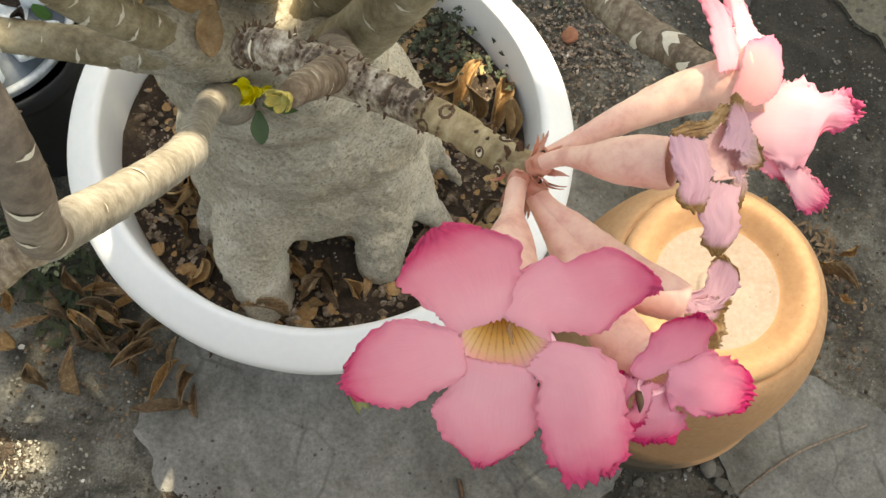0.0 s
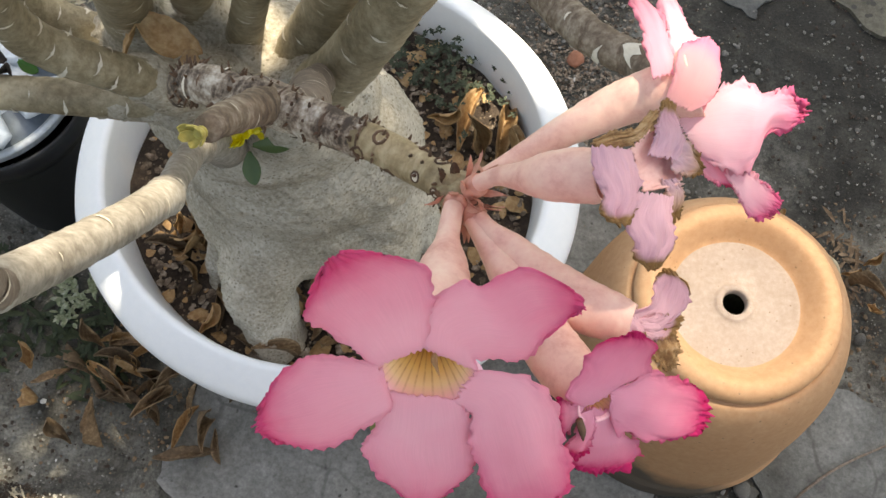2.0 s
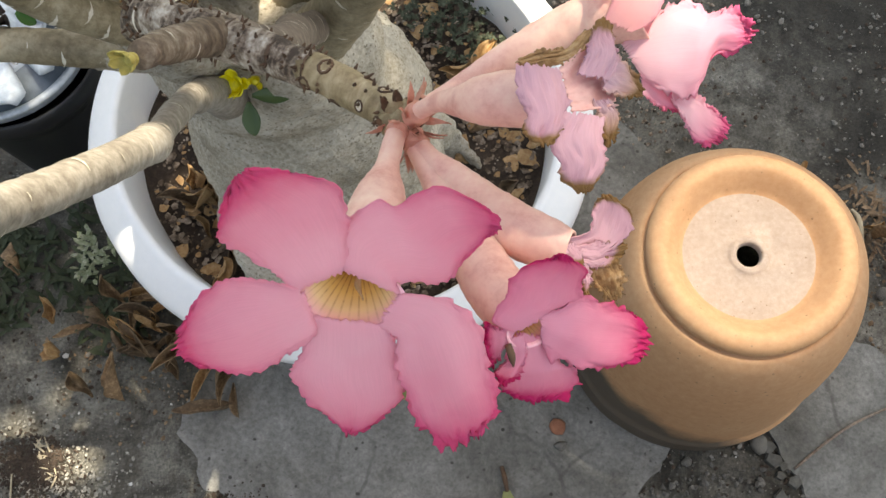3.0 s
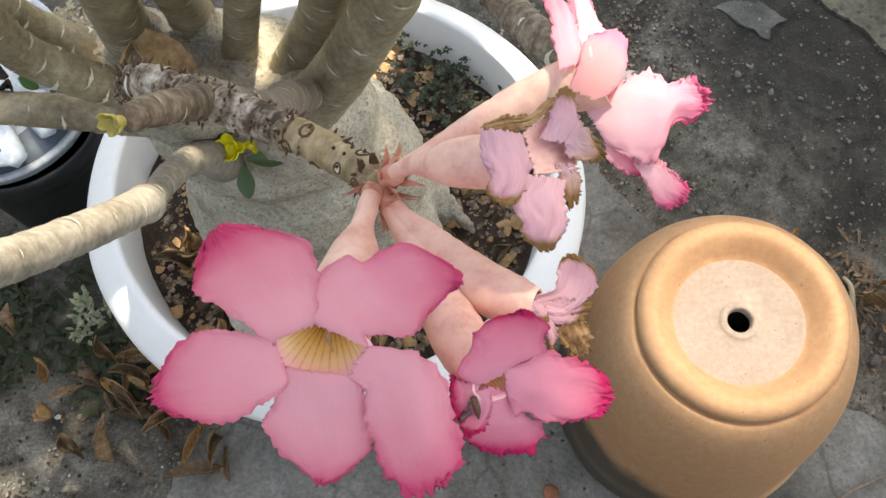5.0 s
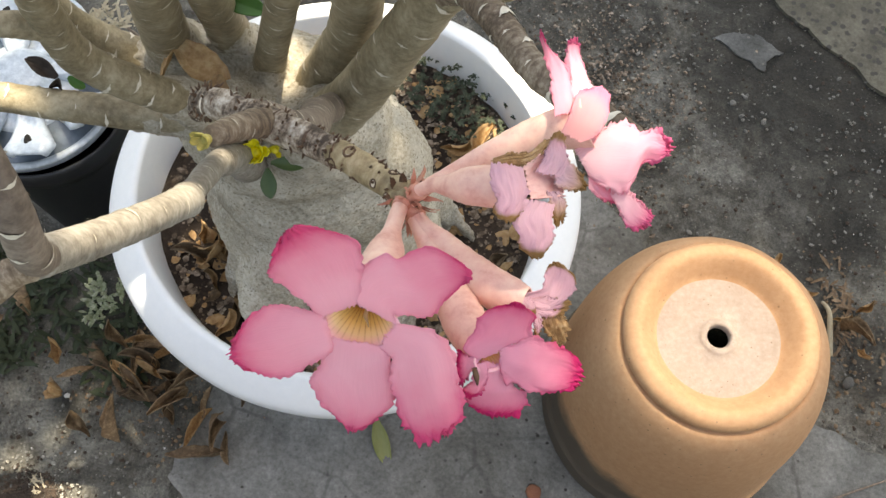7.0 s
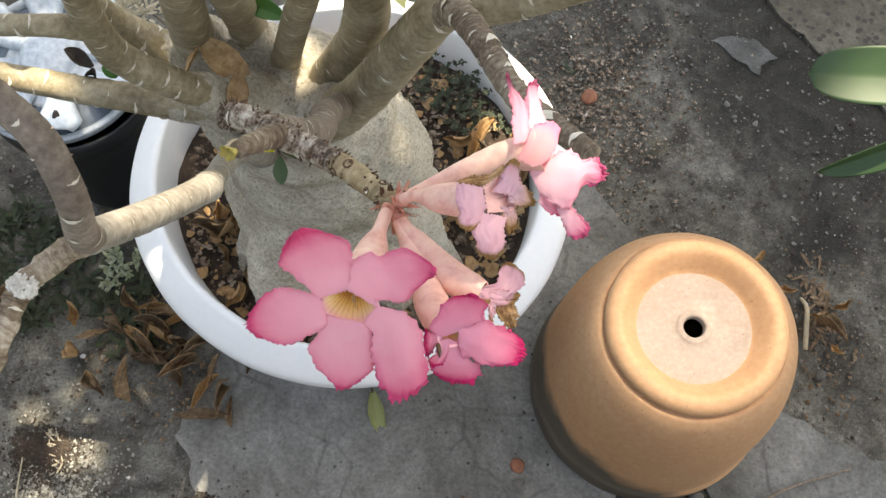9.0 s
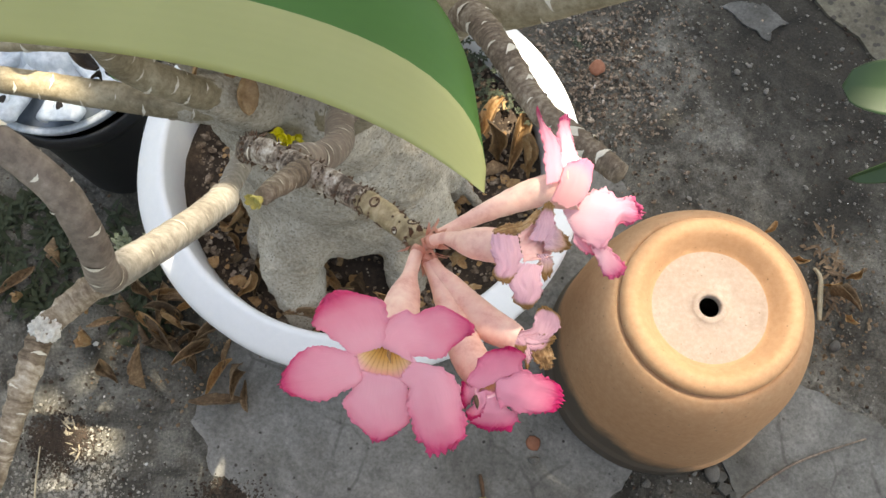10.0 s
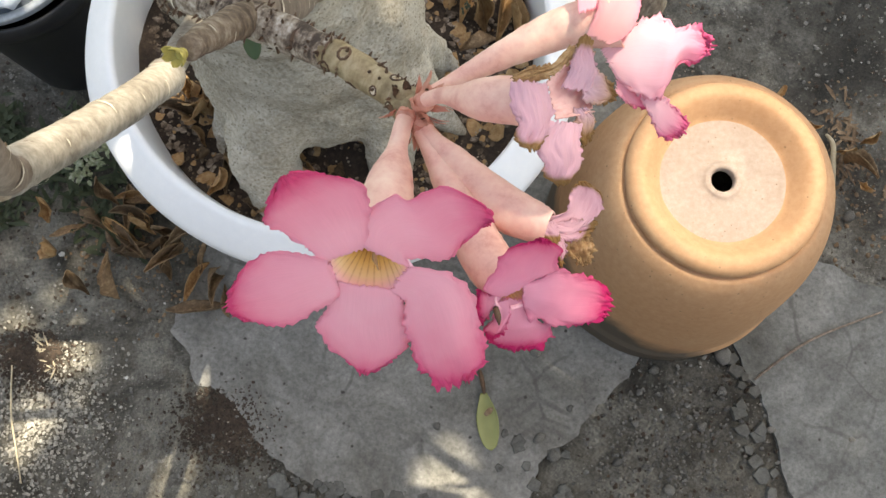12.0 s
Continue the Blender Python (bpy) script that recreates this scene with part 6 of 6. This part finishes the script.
# ---- dead leaves ----
def dead_leaf_mesh(seed, material):
    rng = random.Random(seed)
    bm = blade(rng.uniform(0.065, 0.10), rng.uniform(0.013, 0.022), base=0.15, widest=rng.uniform(0.4, 0.65), blunt=rng.uniform(1.4, 2.0), bend=rng.uniform(-2.2, 2.2), cup=rng.uniform(1.0, 2.4), fold=rng.uniform(0.0, 1.2), frill=0.2, swerve=rng.uniform(-0.9, 0.9), roll=rng.uniform(-2.4, 2.4), crumple=0.16, seed=seed, rows=20, columns=13)
    middle = sum((v.co for v in bm.verts), Vector()) / len(bm.verts)
    low = min(v.co.z for v in bm.verts)
    moved(bm, Matrix.Translation((-middle.x, -middle.y, -low)))
    return mesh_of("dead_leaf", bm, material)


DEAD = [dead_leaf_mesh(k, DRY_ORANGE if k % 4 == 0 else DRY_LEAF) for k in range(12)]


def dead_leaf(x, y, z, turn, kind, tilt=0.0, size=1.0, label="curled dry brown leaf lying on the concrete", group="fallen leaves on the ground"):
    ob = new("dead_leaf", DEAD[kind % 12])
    ob.matrix_basis = pose(x, y, z, tilt, tilt * 0.5, turn) @ Matrix.Scale(size, 4)
    thicken(ob, 0.0008)
    return tagged(ob, label, "leaf", group)


rng = random.Random(3)
ON_GROUND = ((-0.414, 0.396, 120), (-0.395, 0.431, 140), (-0.359, 0.413, 100), (-0.328, 0.394, 30), (-0.289, 0.382, 160), (-0.27, 0.351, 80), (-0.232, 0.354, 95), (-0.235, 0.314, 70), (-0.20, 0.312, 110), (-0.333, 0.348, 150), (-0.327, 0.424, 20), (-0.478, 0.393, 80), (-0.565, 0.469, 110), (-0.408, 0.289, 130), (-0.614, 0.406, 60), (-0.60, 0.383, 10), (-0.274, 0.331, 100), (-0.235, 0.383, 60), (-0.30, 0.365, 40), (-0.365, 0.375, 160), (0.02, -0.06, 60), (0.76, 0.625, 120))
for k in range(16):
    dead_leaf(-0.32 + 0.075 * rng.gauss(0, 1), 0.375 + 0.035 * rng.gauss(0, 1), 0.004 + 0.014 * rng.random(), rng.uniform(0, 360), k, rng.uniform(-25, 25), rng.uniform(0.6, 0.95))
for k, (x, y, turn) in enumerate(ON_GROUND):
    dead_leaf(x, y, 0.001 + 0.004 * (k % 3), turn + rng.uniform(-15, 15), k * 5 + 1, rng.uniform(-14, 14), rng.uniform(0.75, 1.05))
dead_leaf(-0.222, 0.274, 0.004, 8, 3, 4, 1.25, "long curled tan dry leaf lying on the concrete")
for x, y, turn, kind in ((0.782, 0.601, -55, 8), (0.784, 0.682, 40, 8), (0.749, 0.658, 10, 4), (0.693, 0.691, -20, 8), (0.636, 0.740, 60, 4)):
    dead_leaf(x, y, 0.003, turn, kind, 3, 0.6, "small tan dry leaf lying beside the clay pot")
IN_TUB = ((-0.199, 0.476, 10), (-0.168, 0.433, 20), (-0.147, 0.40, 70), (-0.086, 0.374, 155), (-0.013, 0.407, 60), (0.008, 0.425, 100), (0.044, 0.417, 130), (0.056, 0.426, 80), (-0.05, 0.366, 15), (0.139, 0.706, 80), (0.106, 0.704, 10), (0.162, 0.676, 100), (0.183, 0.688, 85), (0.202, 0.659, 110), (-0.183, 0.497, 40), (-0.138, 0.423, 100), (0.185, 0.537, 50), (0.155, 0.63, 20), (-0.2, 0.52, 80), (0.12, 0.50, 45))
for k, (x, y, turn) in enumerate(IN_TUB):
    dead_leaf(x, y, SOIL_TOP + 0.004, turn, 4 * k if 8 < k < 14 else k * 7 + 2, rng.uniform(-18, 18), rng.uniform(0.95, 1.2) if 8 < k < 14 else rng.uniform(0.6, 0.95), "curled dry leaf lying on the potting soil", "dry leaves in the tub")

dead_leaf(-0.187, 0.486, SOIL_TOP + 0.010, 12, 8, 4, 1.15, "pale tan folded dry leaf lying on the potting soil", "dry leaves in the tub")
for k in range(18):
    w, r = math.radians(rng.uniform(160, 290)), rng.uniform(0.16, 0.215)
    dead_leaf(TUB.x + r * math.cos(w), TUB.y + r * math.sin(w), SOIL_TOP + 0.004, rng.uniform(0, 360), 4 * k if k % 3 else k, rng.uniform(-15, 15), rng.uniform(0.45, 0.75), "curled dry leaf lying on the potting soil", "dry leaves in the tub")


def caught_leaf(foot, along, up, length, width, material=None, label="folded orange-brown dry leaf caught between branches", **more):
    ob = thing("dead_leaf", label, "leaf", moved(blade(length, width, base=0.3, widest=0.5, blunt=1.9, frill=0.12, rows=22, columns=13, **more), basis(foot, along, up)), material or DRY_ORANGE, "dry leaves caught in the plant")
    thicken(ob, 0.0008)


caught_leaf((-0.107, 0.500, 0.806), (0.050, -0.026, -0.016), (0.45, -0.25, 0.85), 0.060, 0.030, bend=0.3, cup=0.25, crumple=0.10)
caught_leaf((-0.106, 0.498, 0.803), (-0.018, -0.026, -0.016), (-0.75, 0.1, 0.55), 0.036, 0.026, bend=0.4, fold=-0.2, cup=0.3, crumple=0.08)
caught_leaf((-0.053, 0.460, 0.831), (0.006, -0.026, -0.006), (0.25, -0.2, 0.9), 0.036, 0.019, bend=0.3, cup=0.4, roll=0.2, crumple=0.10)
caught_leaf((-0.205, 0.462, 0.785), (-0.028, 0.012, 0.004), (0.1, -0.5, 0.8), 0.030, 0.014, DARK_LEAF, "dark curled dry leaf caught on a branch", bend=-0.9, cup=0.8, roll=0.5, crumple=0.16)
caught_leaf((-0.203, 0.460, 0.786), (-0.010, -0.006, -0.020), (0.3, -0.6, 0.7), 0.022, 0.011, DARK_LEAF, "dark curled dry leaf caught on a branch", bend=0.8, cup=0.9, crumple=0.16)
caught_leaf((-0.197, 0.464, 0.784), (0.016, -0.006, -0.006), (0.2, -0.5, 0.8), 0.016, 0.009, LEAF, "small green leaf caught on a branch", bend=0.3, cup=0.3, fold=0.3)
caught_leaf((-0.118, 0.475, 0.700), (0.040, -0.010, -0.004), (0.0, -0.3, 0.9), 0.045, 0.016, bend=0.3, cup=0.5)


def limp_leaf():
    ob = thing("fallen_leaf", "yellow-green fallen leaf with a brown end on the cement", "leaf")
    thicken(part("blade", moved(blade(0.072, 0.026, base=0.3, widest=0.5, blunt=1.9, cup=0.35, bend=0.3, swerve=0.3, crumple=0.05), basis((0.037, 0.372, 0.009), (0.026, -0.060, 0.0), (0, 0, 1))), LEAF_FALLEN, ob), 0.0007)
    part("stalk", tube([(0.030, 0.392, 0.005, 0.0016), (0.033, 0.382, 0.008, 0.0018), (0.038, 0.370, 0.0095, 0.0014)], around=8), SCAR_BROWN, ob, "dry brown stalk")
    return ob


limp_leaf()


def fallen_leaf():
    ob = thing("fallen_leaf", "pale green fallen leaf with a brown spot on the cement", "leaf")
    m = basis((0.228, 0.205, 0.010), (0.025, -0.092, 0.0), (0, 0, 1))
    thicken(part("blade", moved(blade(0.086, 0.033, base=0.3, widest=0.5, blunt=2.0, cup=0.2, bend=0.1), m), LEAF_FALLEN, ob), 0.0007)
    part("stalk", tube([(0.218, 0.238, 0.006, 0.003), (0.224, 0.222, 0.009, 0.004), (0.229, 0.204, 0.011, 0.0025)], around=8), SCAR_BROWN, ob, "dry brown stalk")
    part("spot", moved(blade(0.016, 0.009, base=0.6, widest=0.5, blunt=2.0, rows=8, columns=7), basis((0.234, 0.172, 0.0152), (0.6, 0.75, 0), (0, 0, 1))), DRY_LEAF, ob, "brown spot")
    return ob


fallen_leaf()


# ---- weeds and dry stalks ----
def sprigs(bm, x, y, z, count, long, wide, seed, spread=0.8):
    rng = random.Random(seed)
    for _ in range(count):
        w, lift = rng.uniform(0, 6.28), rng.uniform(0.15, 1.0)
        d = Vector((math.cos(w) * spread, math.sin(w) * spread, lift)).normalized()
        leaf = blade(long * rng.uniform(0.5, 1.2), wide * rng.uniform(0.7, 1.2), base=0.4, widest=0.5, blunt=1.8, bend=rng.uniform(-0.2, 0.6), cup=0.3, rows=4, columns=3)
        moved(leaf, basis((x + rng.gauss(0, long * 0.35), y + rng.gauss(0, long * 0.35), z), d, (0, 0, 1)))
        data = bpy.data.meshes.new("sprig")
        leaf.to_mesh(data)
        leaf.free()
        bm.from_mesh(data)
        bpy.data.meshes.remove(data)


def weed(name, label, category, spots, material, count, long, wide, seed, spread=0.8, kind=""):
    bm = bmesh.new()
    for k, (x, y, z) in enumerate(spots):
        sprigs(bm, x, y, z, count, long, wide, seed + k, spread)
    return thing(name, label, category, bm, material, kind=kind)


rng = random.Random(8)
weed("low_weeds", "dark low weeds in the shade beside the tub", "weeds", [(rng.uniform(-0.72, -0.36), rng.uniform(0.36, 0.56), 0.0) for _ in range(70)], WEED_DARK, 9, 0.035, 0.008, 40, kind="stuff")
weed("succulent_weed", "small pale grey-green succulent weed beside the white tub", "weed", [(-0.445, 0.512, 0.03), (-0.43, 0.492, 0.02), (-0.455, 0.478, 0.02), (-0.44, 0.455, 0.015), (-0.415, 0.505, 0.02), (-0.450, 0.500, 0.03), (-0.425, 0.480, 0.02), (-0.448, 0.465, 0.015)], WEED, 14, 0.016, 0.0065, 60, kind="stuff")
weed("tub_weed", "small dark green creeping weed on the potting soil", "weed", [(0.105 + 0.05 * rng.gauss(0, 1), 0.775 + 0.035 * rng.gauss(0, 1), 0.302 + rng.uniform(0, 0.035)) for _ in range(130)], WEED_GREY, 12, 0.0065, 0.0032, 70, kind="stuff")
weed("dry_stalk", "dry tan branching flower head on a tall stalk", "weed", [(-0.345 + 0.018 * rng.gauss(0, 1), 0.740 + 0.014 * rng.gauss(0, 1), 0.445 + rng.uniform(-0.02, 0.02)) for _ in range(16)], STRAW, 5, 0.018, 0.005, 90, kind="stuff")
weed("dry_grass", "dry straw-coloured grass beside the clay pot", "grass", [(0.745, 0.70, 0), (0.76, 0.68, 0), (0.77, 0.655, 0), (0.75, 0.635, 0), (0.73, 0.72, 0)], DRY_LEAF, 9, 0.032, 0.006, 110, 2.2, kind="stuff")
weed("straw_litter", "short pale straws on the ground", "litter", [(-0.45, 0.18, 0.002), (-0.43, 0.16, 0.002), (-0.46, 0.20, 0.002)], STRAW, 5, 0.02, 0.003, 130, 3.0, kind="stuff")


def stem(label, points, material, category="twig"):
    return thing("twig", label, category, tube(points, around=7, step=0.01, bumpy=0.1), material)


stem("dry stalk that carries a withered flower head", [(-0.40, 0.93, -0.02, 0.0035), (-0.375, 0.84, 0.20, 0.003), (-0.345, 0.745, 0.435, 0.002)], BARK_BROWN)
stem("thin dark twig lying on the pale cement", [(0.632, 0.280, 0.007, 0.0018), (0.68, 0.325, 0.008, 0.002), (0.73, 0.362, 0.007, 0.0018), (0.82, 0.410, 0.007, 0.0014)], BARK_BROWN)
stem("short pale dry twig lying beside the clay pot", [(0.734, 0.595, 0.005, 0.0040), (0.733, 0.636, 0.005, 0.0045), (0.731, 0.670, 0.005, 0.0040), (0.719, 0.685, 0.005, 0.0025)], STRAW)
stem("thin pale straw lying on the ground", [(-0.490, 0.150, 0.003, 0.0012), (-0.474, 0.08, 0.006, 0.0015), (-0.455, 0.03, 0.006, 0.0014), (-0.437, -0.02, 0.003, 0.001)], STRAW)


# ---- stones ----
def fragment(x, y, size, seed, high):
    """A flat broken piece of cement with sharp corners."""
    rng = random.Random(seed)
    bm = bmesh.new()
    count = rng.choice((4, 5, 5, 6))
    rim = [(size * rng.uniform(0.7, 1.15) * math.cos(2 * math.pi * (k + rng.uniform(-0.25, 0.25)) / count), size * rng.uniform(0.6, 1.1) * math.sin(2 * math.pi * (k + rng.uniform(-0.25, 0.25)) / count)) for k in range(count)]
    rings = [[bm.verts.new((a * f, b * f, z + (0.001 * noise.noise(Vector((a * 90, b * 90, seed))) if z > 0 else 0))) for a, b in rim] for f, z in ((1.05, -0.004), (1.0, high * 0.7), (0.9, high))]
    for p, q in zip(rings, rings[1:]):
        for k in range(count):
            bm.faces.new((p[k], p[(k + 1) % count], q[(k + 1) % count], q[k]))
    bm.faces.new(rings[-1])
    moved(bm, pose(x, y, 0, rng.uniform(-3, 3), rng.uniform(-3, 3), rng.uniform(0, 360)))
    return thing("cement_fragment", "broken flat piece of grey cement on the ground", "cement fragment", bm, CEMENT_DIM, "broken cement pieces", smooth=False)


rng = random.Random(17)
for k in range(34):
    fragment(-0.06 + 0.0076 * k + rng.uniform(-0.006, 0.006), 0.030 + rng.uniform(-0.022, 0.010), rng.uniform(0.008, 0.015), k, rng.uniform(0.003, 0.006))
for k in range(20):
    fragment(0.605 + 0.0045 * k + rng.uniform(-0.02, 0.012), 0.31 - 0.0135 * k + rng.uniform(-0.01, 0.01), rng.uniform(0.008, 0.016), 50 + k, rng.uniform(0.003, 0.006))
for k in range(12):
    fragment(rng.uniform(0.24, 0.40), rng.uniform(0.02, 0.16), rng.uniform(0.007, 0.014), 90 + k, rng.uniform(0.003, 0.006))
SHAPES = []
for k in range(6):
    SHAPES.append(mesh_of("pebble", stone_bm(1.0, k * 3.7), STONE))


def pebble(x, y, size, k, label="small grey pebble lying on the ground"):
    ob = new("pebble", SHAPES[k % 6])
    ob.matrix_basis = pose(x, y, size * 0.35, 0, 0, k * 47) @ Matrix.Diagonal((size, size * (0.7 + 0.1 * (k % 4)), size, 1))
    return tagged(ob, label, "stone", "pebbles")


for k, (x, y, size) in enumerate(((-0.046, 0.008, 0.007), (0.319, 0.149, 0.009), (0.344, 0.127, 0.010), (0.584, 0.310, 0.013), (0.663, 0.209, 0.007), (0.481, 0.274, 0.008), (0.372, 0.071, 0.009), (0.784, 0.21, 0.006), (0.300, 0.277, 0.010), (0.763, 0.554, 0.010), (0.165, 0.147, 0.006), (0.556, 1.039, 0.006), (0.573, 1.016, 0.005), (0.612, 1.01, 0.006), (0.514, 0.87, 0.005), (0.40, 0.02, 0.009), (0.44, 0.13, 0.008), (0.56, 0.2, 0.008), (0.52, 0.10, 0.009), (-0.46, 0.06, 0.007), (-0.465, 0.045, 0.008), (0.36, 0.20, 0.006), (0.46, 0.19, 0.006))):
    pebble(x, y, size, k)
chip = thing("brick_chip", "small red brick chip lying on the cement", "brick chip", moved(stone_bm(0.013, 5.5, 0.5), Matrix.Translation((0.295, 0.303, 0.005))), BRICK_BIT)
thing("brick_chip", "small red brick chip lying in the dirt", "brick chip", moved(stone_bm(0.015, 9.5, 0.5), Matrix.Translation((0.302, 1.0, 0.004))), BRICK_BIT)


def on_ground(rng):
    while True:
        x, y = rng.uniform(-0.95, 1.05), rng.uniform(-0.25, 1.5)
        c = Vector((x, y, 0))
        dense = 0.5 + 0.9 * noise.noise(c * 3.1 + Vector((2, 0, 0)))
        if 0.40 < x < 0.70 and y < 0.33:
            dense += 0.55
        if 0.15 < x < 0.5 and y > 0.95:
            dense += 0.5
        if x > 0.25 and y > 0.7:
            dense -= 0.05
        if -0.6 < x < 0.0 and y < 0.16:
            dense += 0.35
        if -0.2 < x < 0.36 and 0.08 < y < 0.4:
            dense -= 0.5
        if rng.random() < dense:
            return x, y, 0.0


scatter("grit", "pale and dark grit strewn over the concrete", "gravel", 10500, on_ground, STONE, 0.0007, 0.0040, 21, 0.45)
scatter("coarse_grit", "coarse brown and grey grit strewn behind the tub", "gravel", 3600, lambda rng: (0.30 + 0.085 * rng.gauss(0, 1), 0.97 + 0.12 * rng.gauss(0, 1), 0.0), CHIP, 0.0008, 0.0042, 24, 0.45)
scatter("coarse_grit", "coarse grey grit strewn in front of the clay pot", "gravel", 900, lambda rng: (0.52 + 0.075 * rng.gauss(0, 1), 0.17 + 0.09 * rng.gauss(0, 1), 0.0), STONE, 0.0010, 0.0045, 25, 0.45)
scatter("coarse_grit", "coarse grey grit strewn over the dirt", "gravel", 1100, lambda rng: (-0.16 + 0.16 * rng.gauss(0, 1), 0.03 + 0.05 * rng.gauss(0, 1), 0.0), STONE, 0.0010, 0.0042, 26, 0.45)
scatter("leaf_crumbs", "rotting dark leaf bits beside the clay pot", "litter", 420, lambda rng: (0.745 + 0.045 * rng.gauss(0, 1), 0.63 + 0.075 * rng.gauss(0, 1), 0.001), DRY_LEAF, 0.0010, 0.0048, 27, 0.2)
scatter("white_flecks", "scattered white flecks of paint and paper on the ground", "litter", 90, on_ground, FLECK, 0.0012, 0.0048, 23, 0.35)
scatter("dirt_crumbs", "dark crumbs of soil strewn over the concrete", "dirt", 8500, on_ground, SOIL, 0.0006, 0.0040, 22, 0.35)



def heap(x, y, wide):
    return lambda rng: (x + wide * rng.gauss(0, 1), y + 0.8 * wide * rng.gauss(0, 1), 0.001)


scatter("soil_heap", "dark heap of rotting leaf bits and soil beside the cement", "dirt", 5200, heap(-0.150, 0.108, 0.034), SOIL, 0.0005, 0.0030, 31, 0.4)
scatter("soil_heap", "small dark heap of soil under the straws", "dirt", 3000, heap(-0.462, 0.165, 0.028), SOIL, 0.0005, 0.0028, 32, 0.4)
scatter("gravel", "pale coarse gravel on the ground", "gravel", 2600, lambda rng: (-0.42 + 0.05 * rng.gauss(0, 1), 0.075 + 0.06 * rng.gauss(0, 1), 0.0), GRAVEL, 0.0007, 0.0034, 34, 0.5)
scatter("leaf_crumbs", "crumbled brown leaf bits round the fallen leaves", "litter", 380, heap(-0.33, 0.37, 0.09), DRY_LEAF, 0.0008, 0.0042, 33, 0.15)


def scrap():
    bm = bmesh.new()
    rows = []
    for i in range(10):
        row = []
        for j in range(14):
            x, y = -0.60 + 0.125 * i / 9, -0.14 + 0.20 * j / 13
            x -= 0.05 * (j / 13) ** 2 * (i / 9)
            row.append(bm.verts.new((x, y, 0.012 + 0.030 * (1 - i / 9) + 0.010 * noise.noise(Vector((x * 18, y * 18, 0))))))
        rows.append(row)
    for p, q in zip(rows, rows[1:]):
        for j in range(13):
            bm.faces.new((p[j], q[j], q[j + 1], p[j + 1]))
    return thicken(thing("plastic_sheet", "crumpled grey plastic sheet lying on the ground", "plastic sheet", bm, SCRAP), 0.002)


scrap()
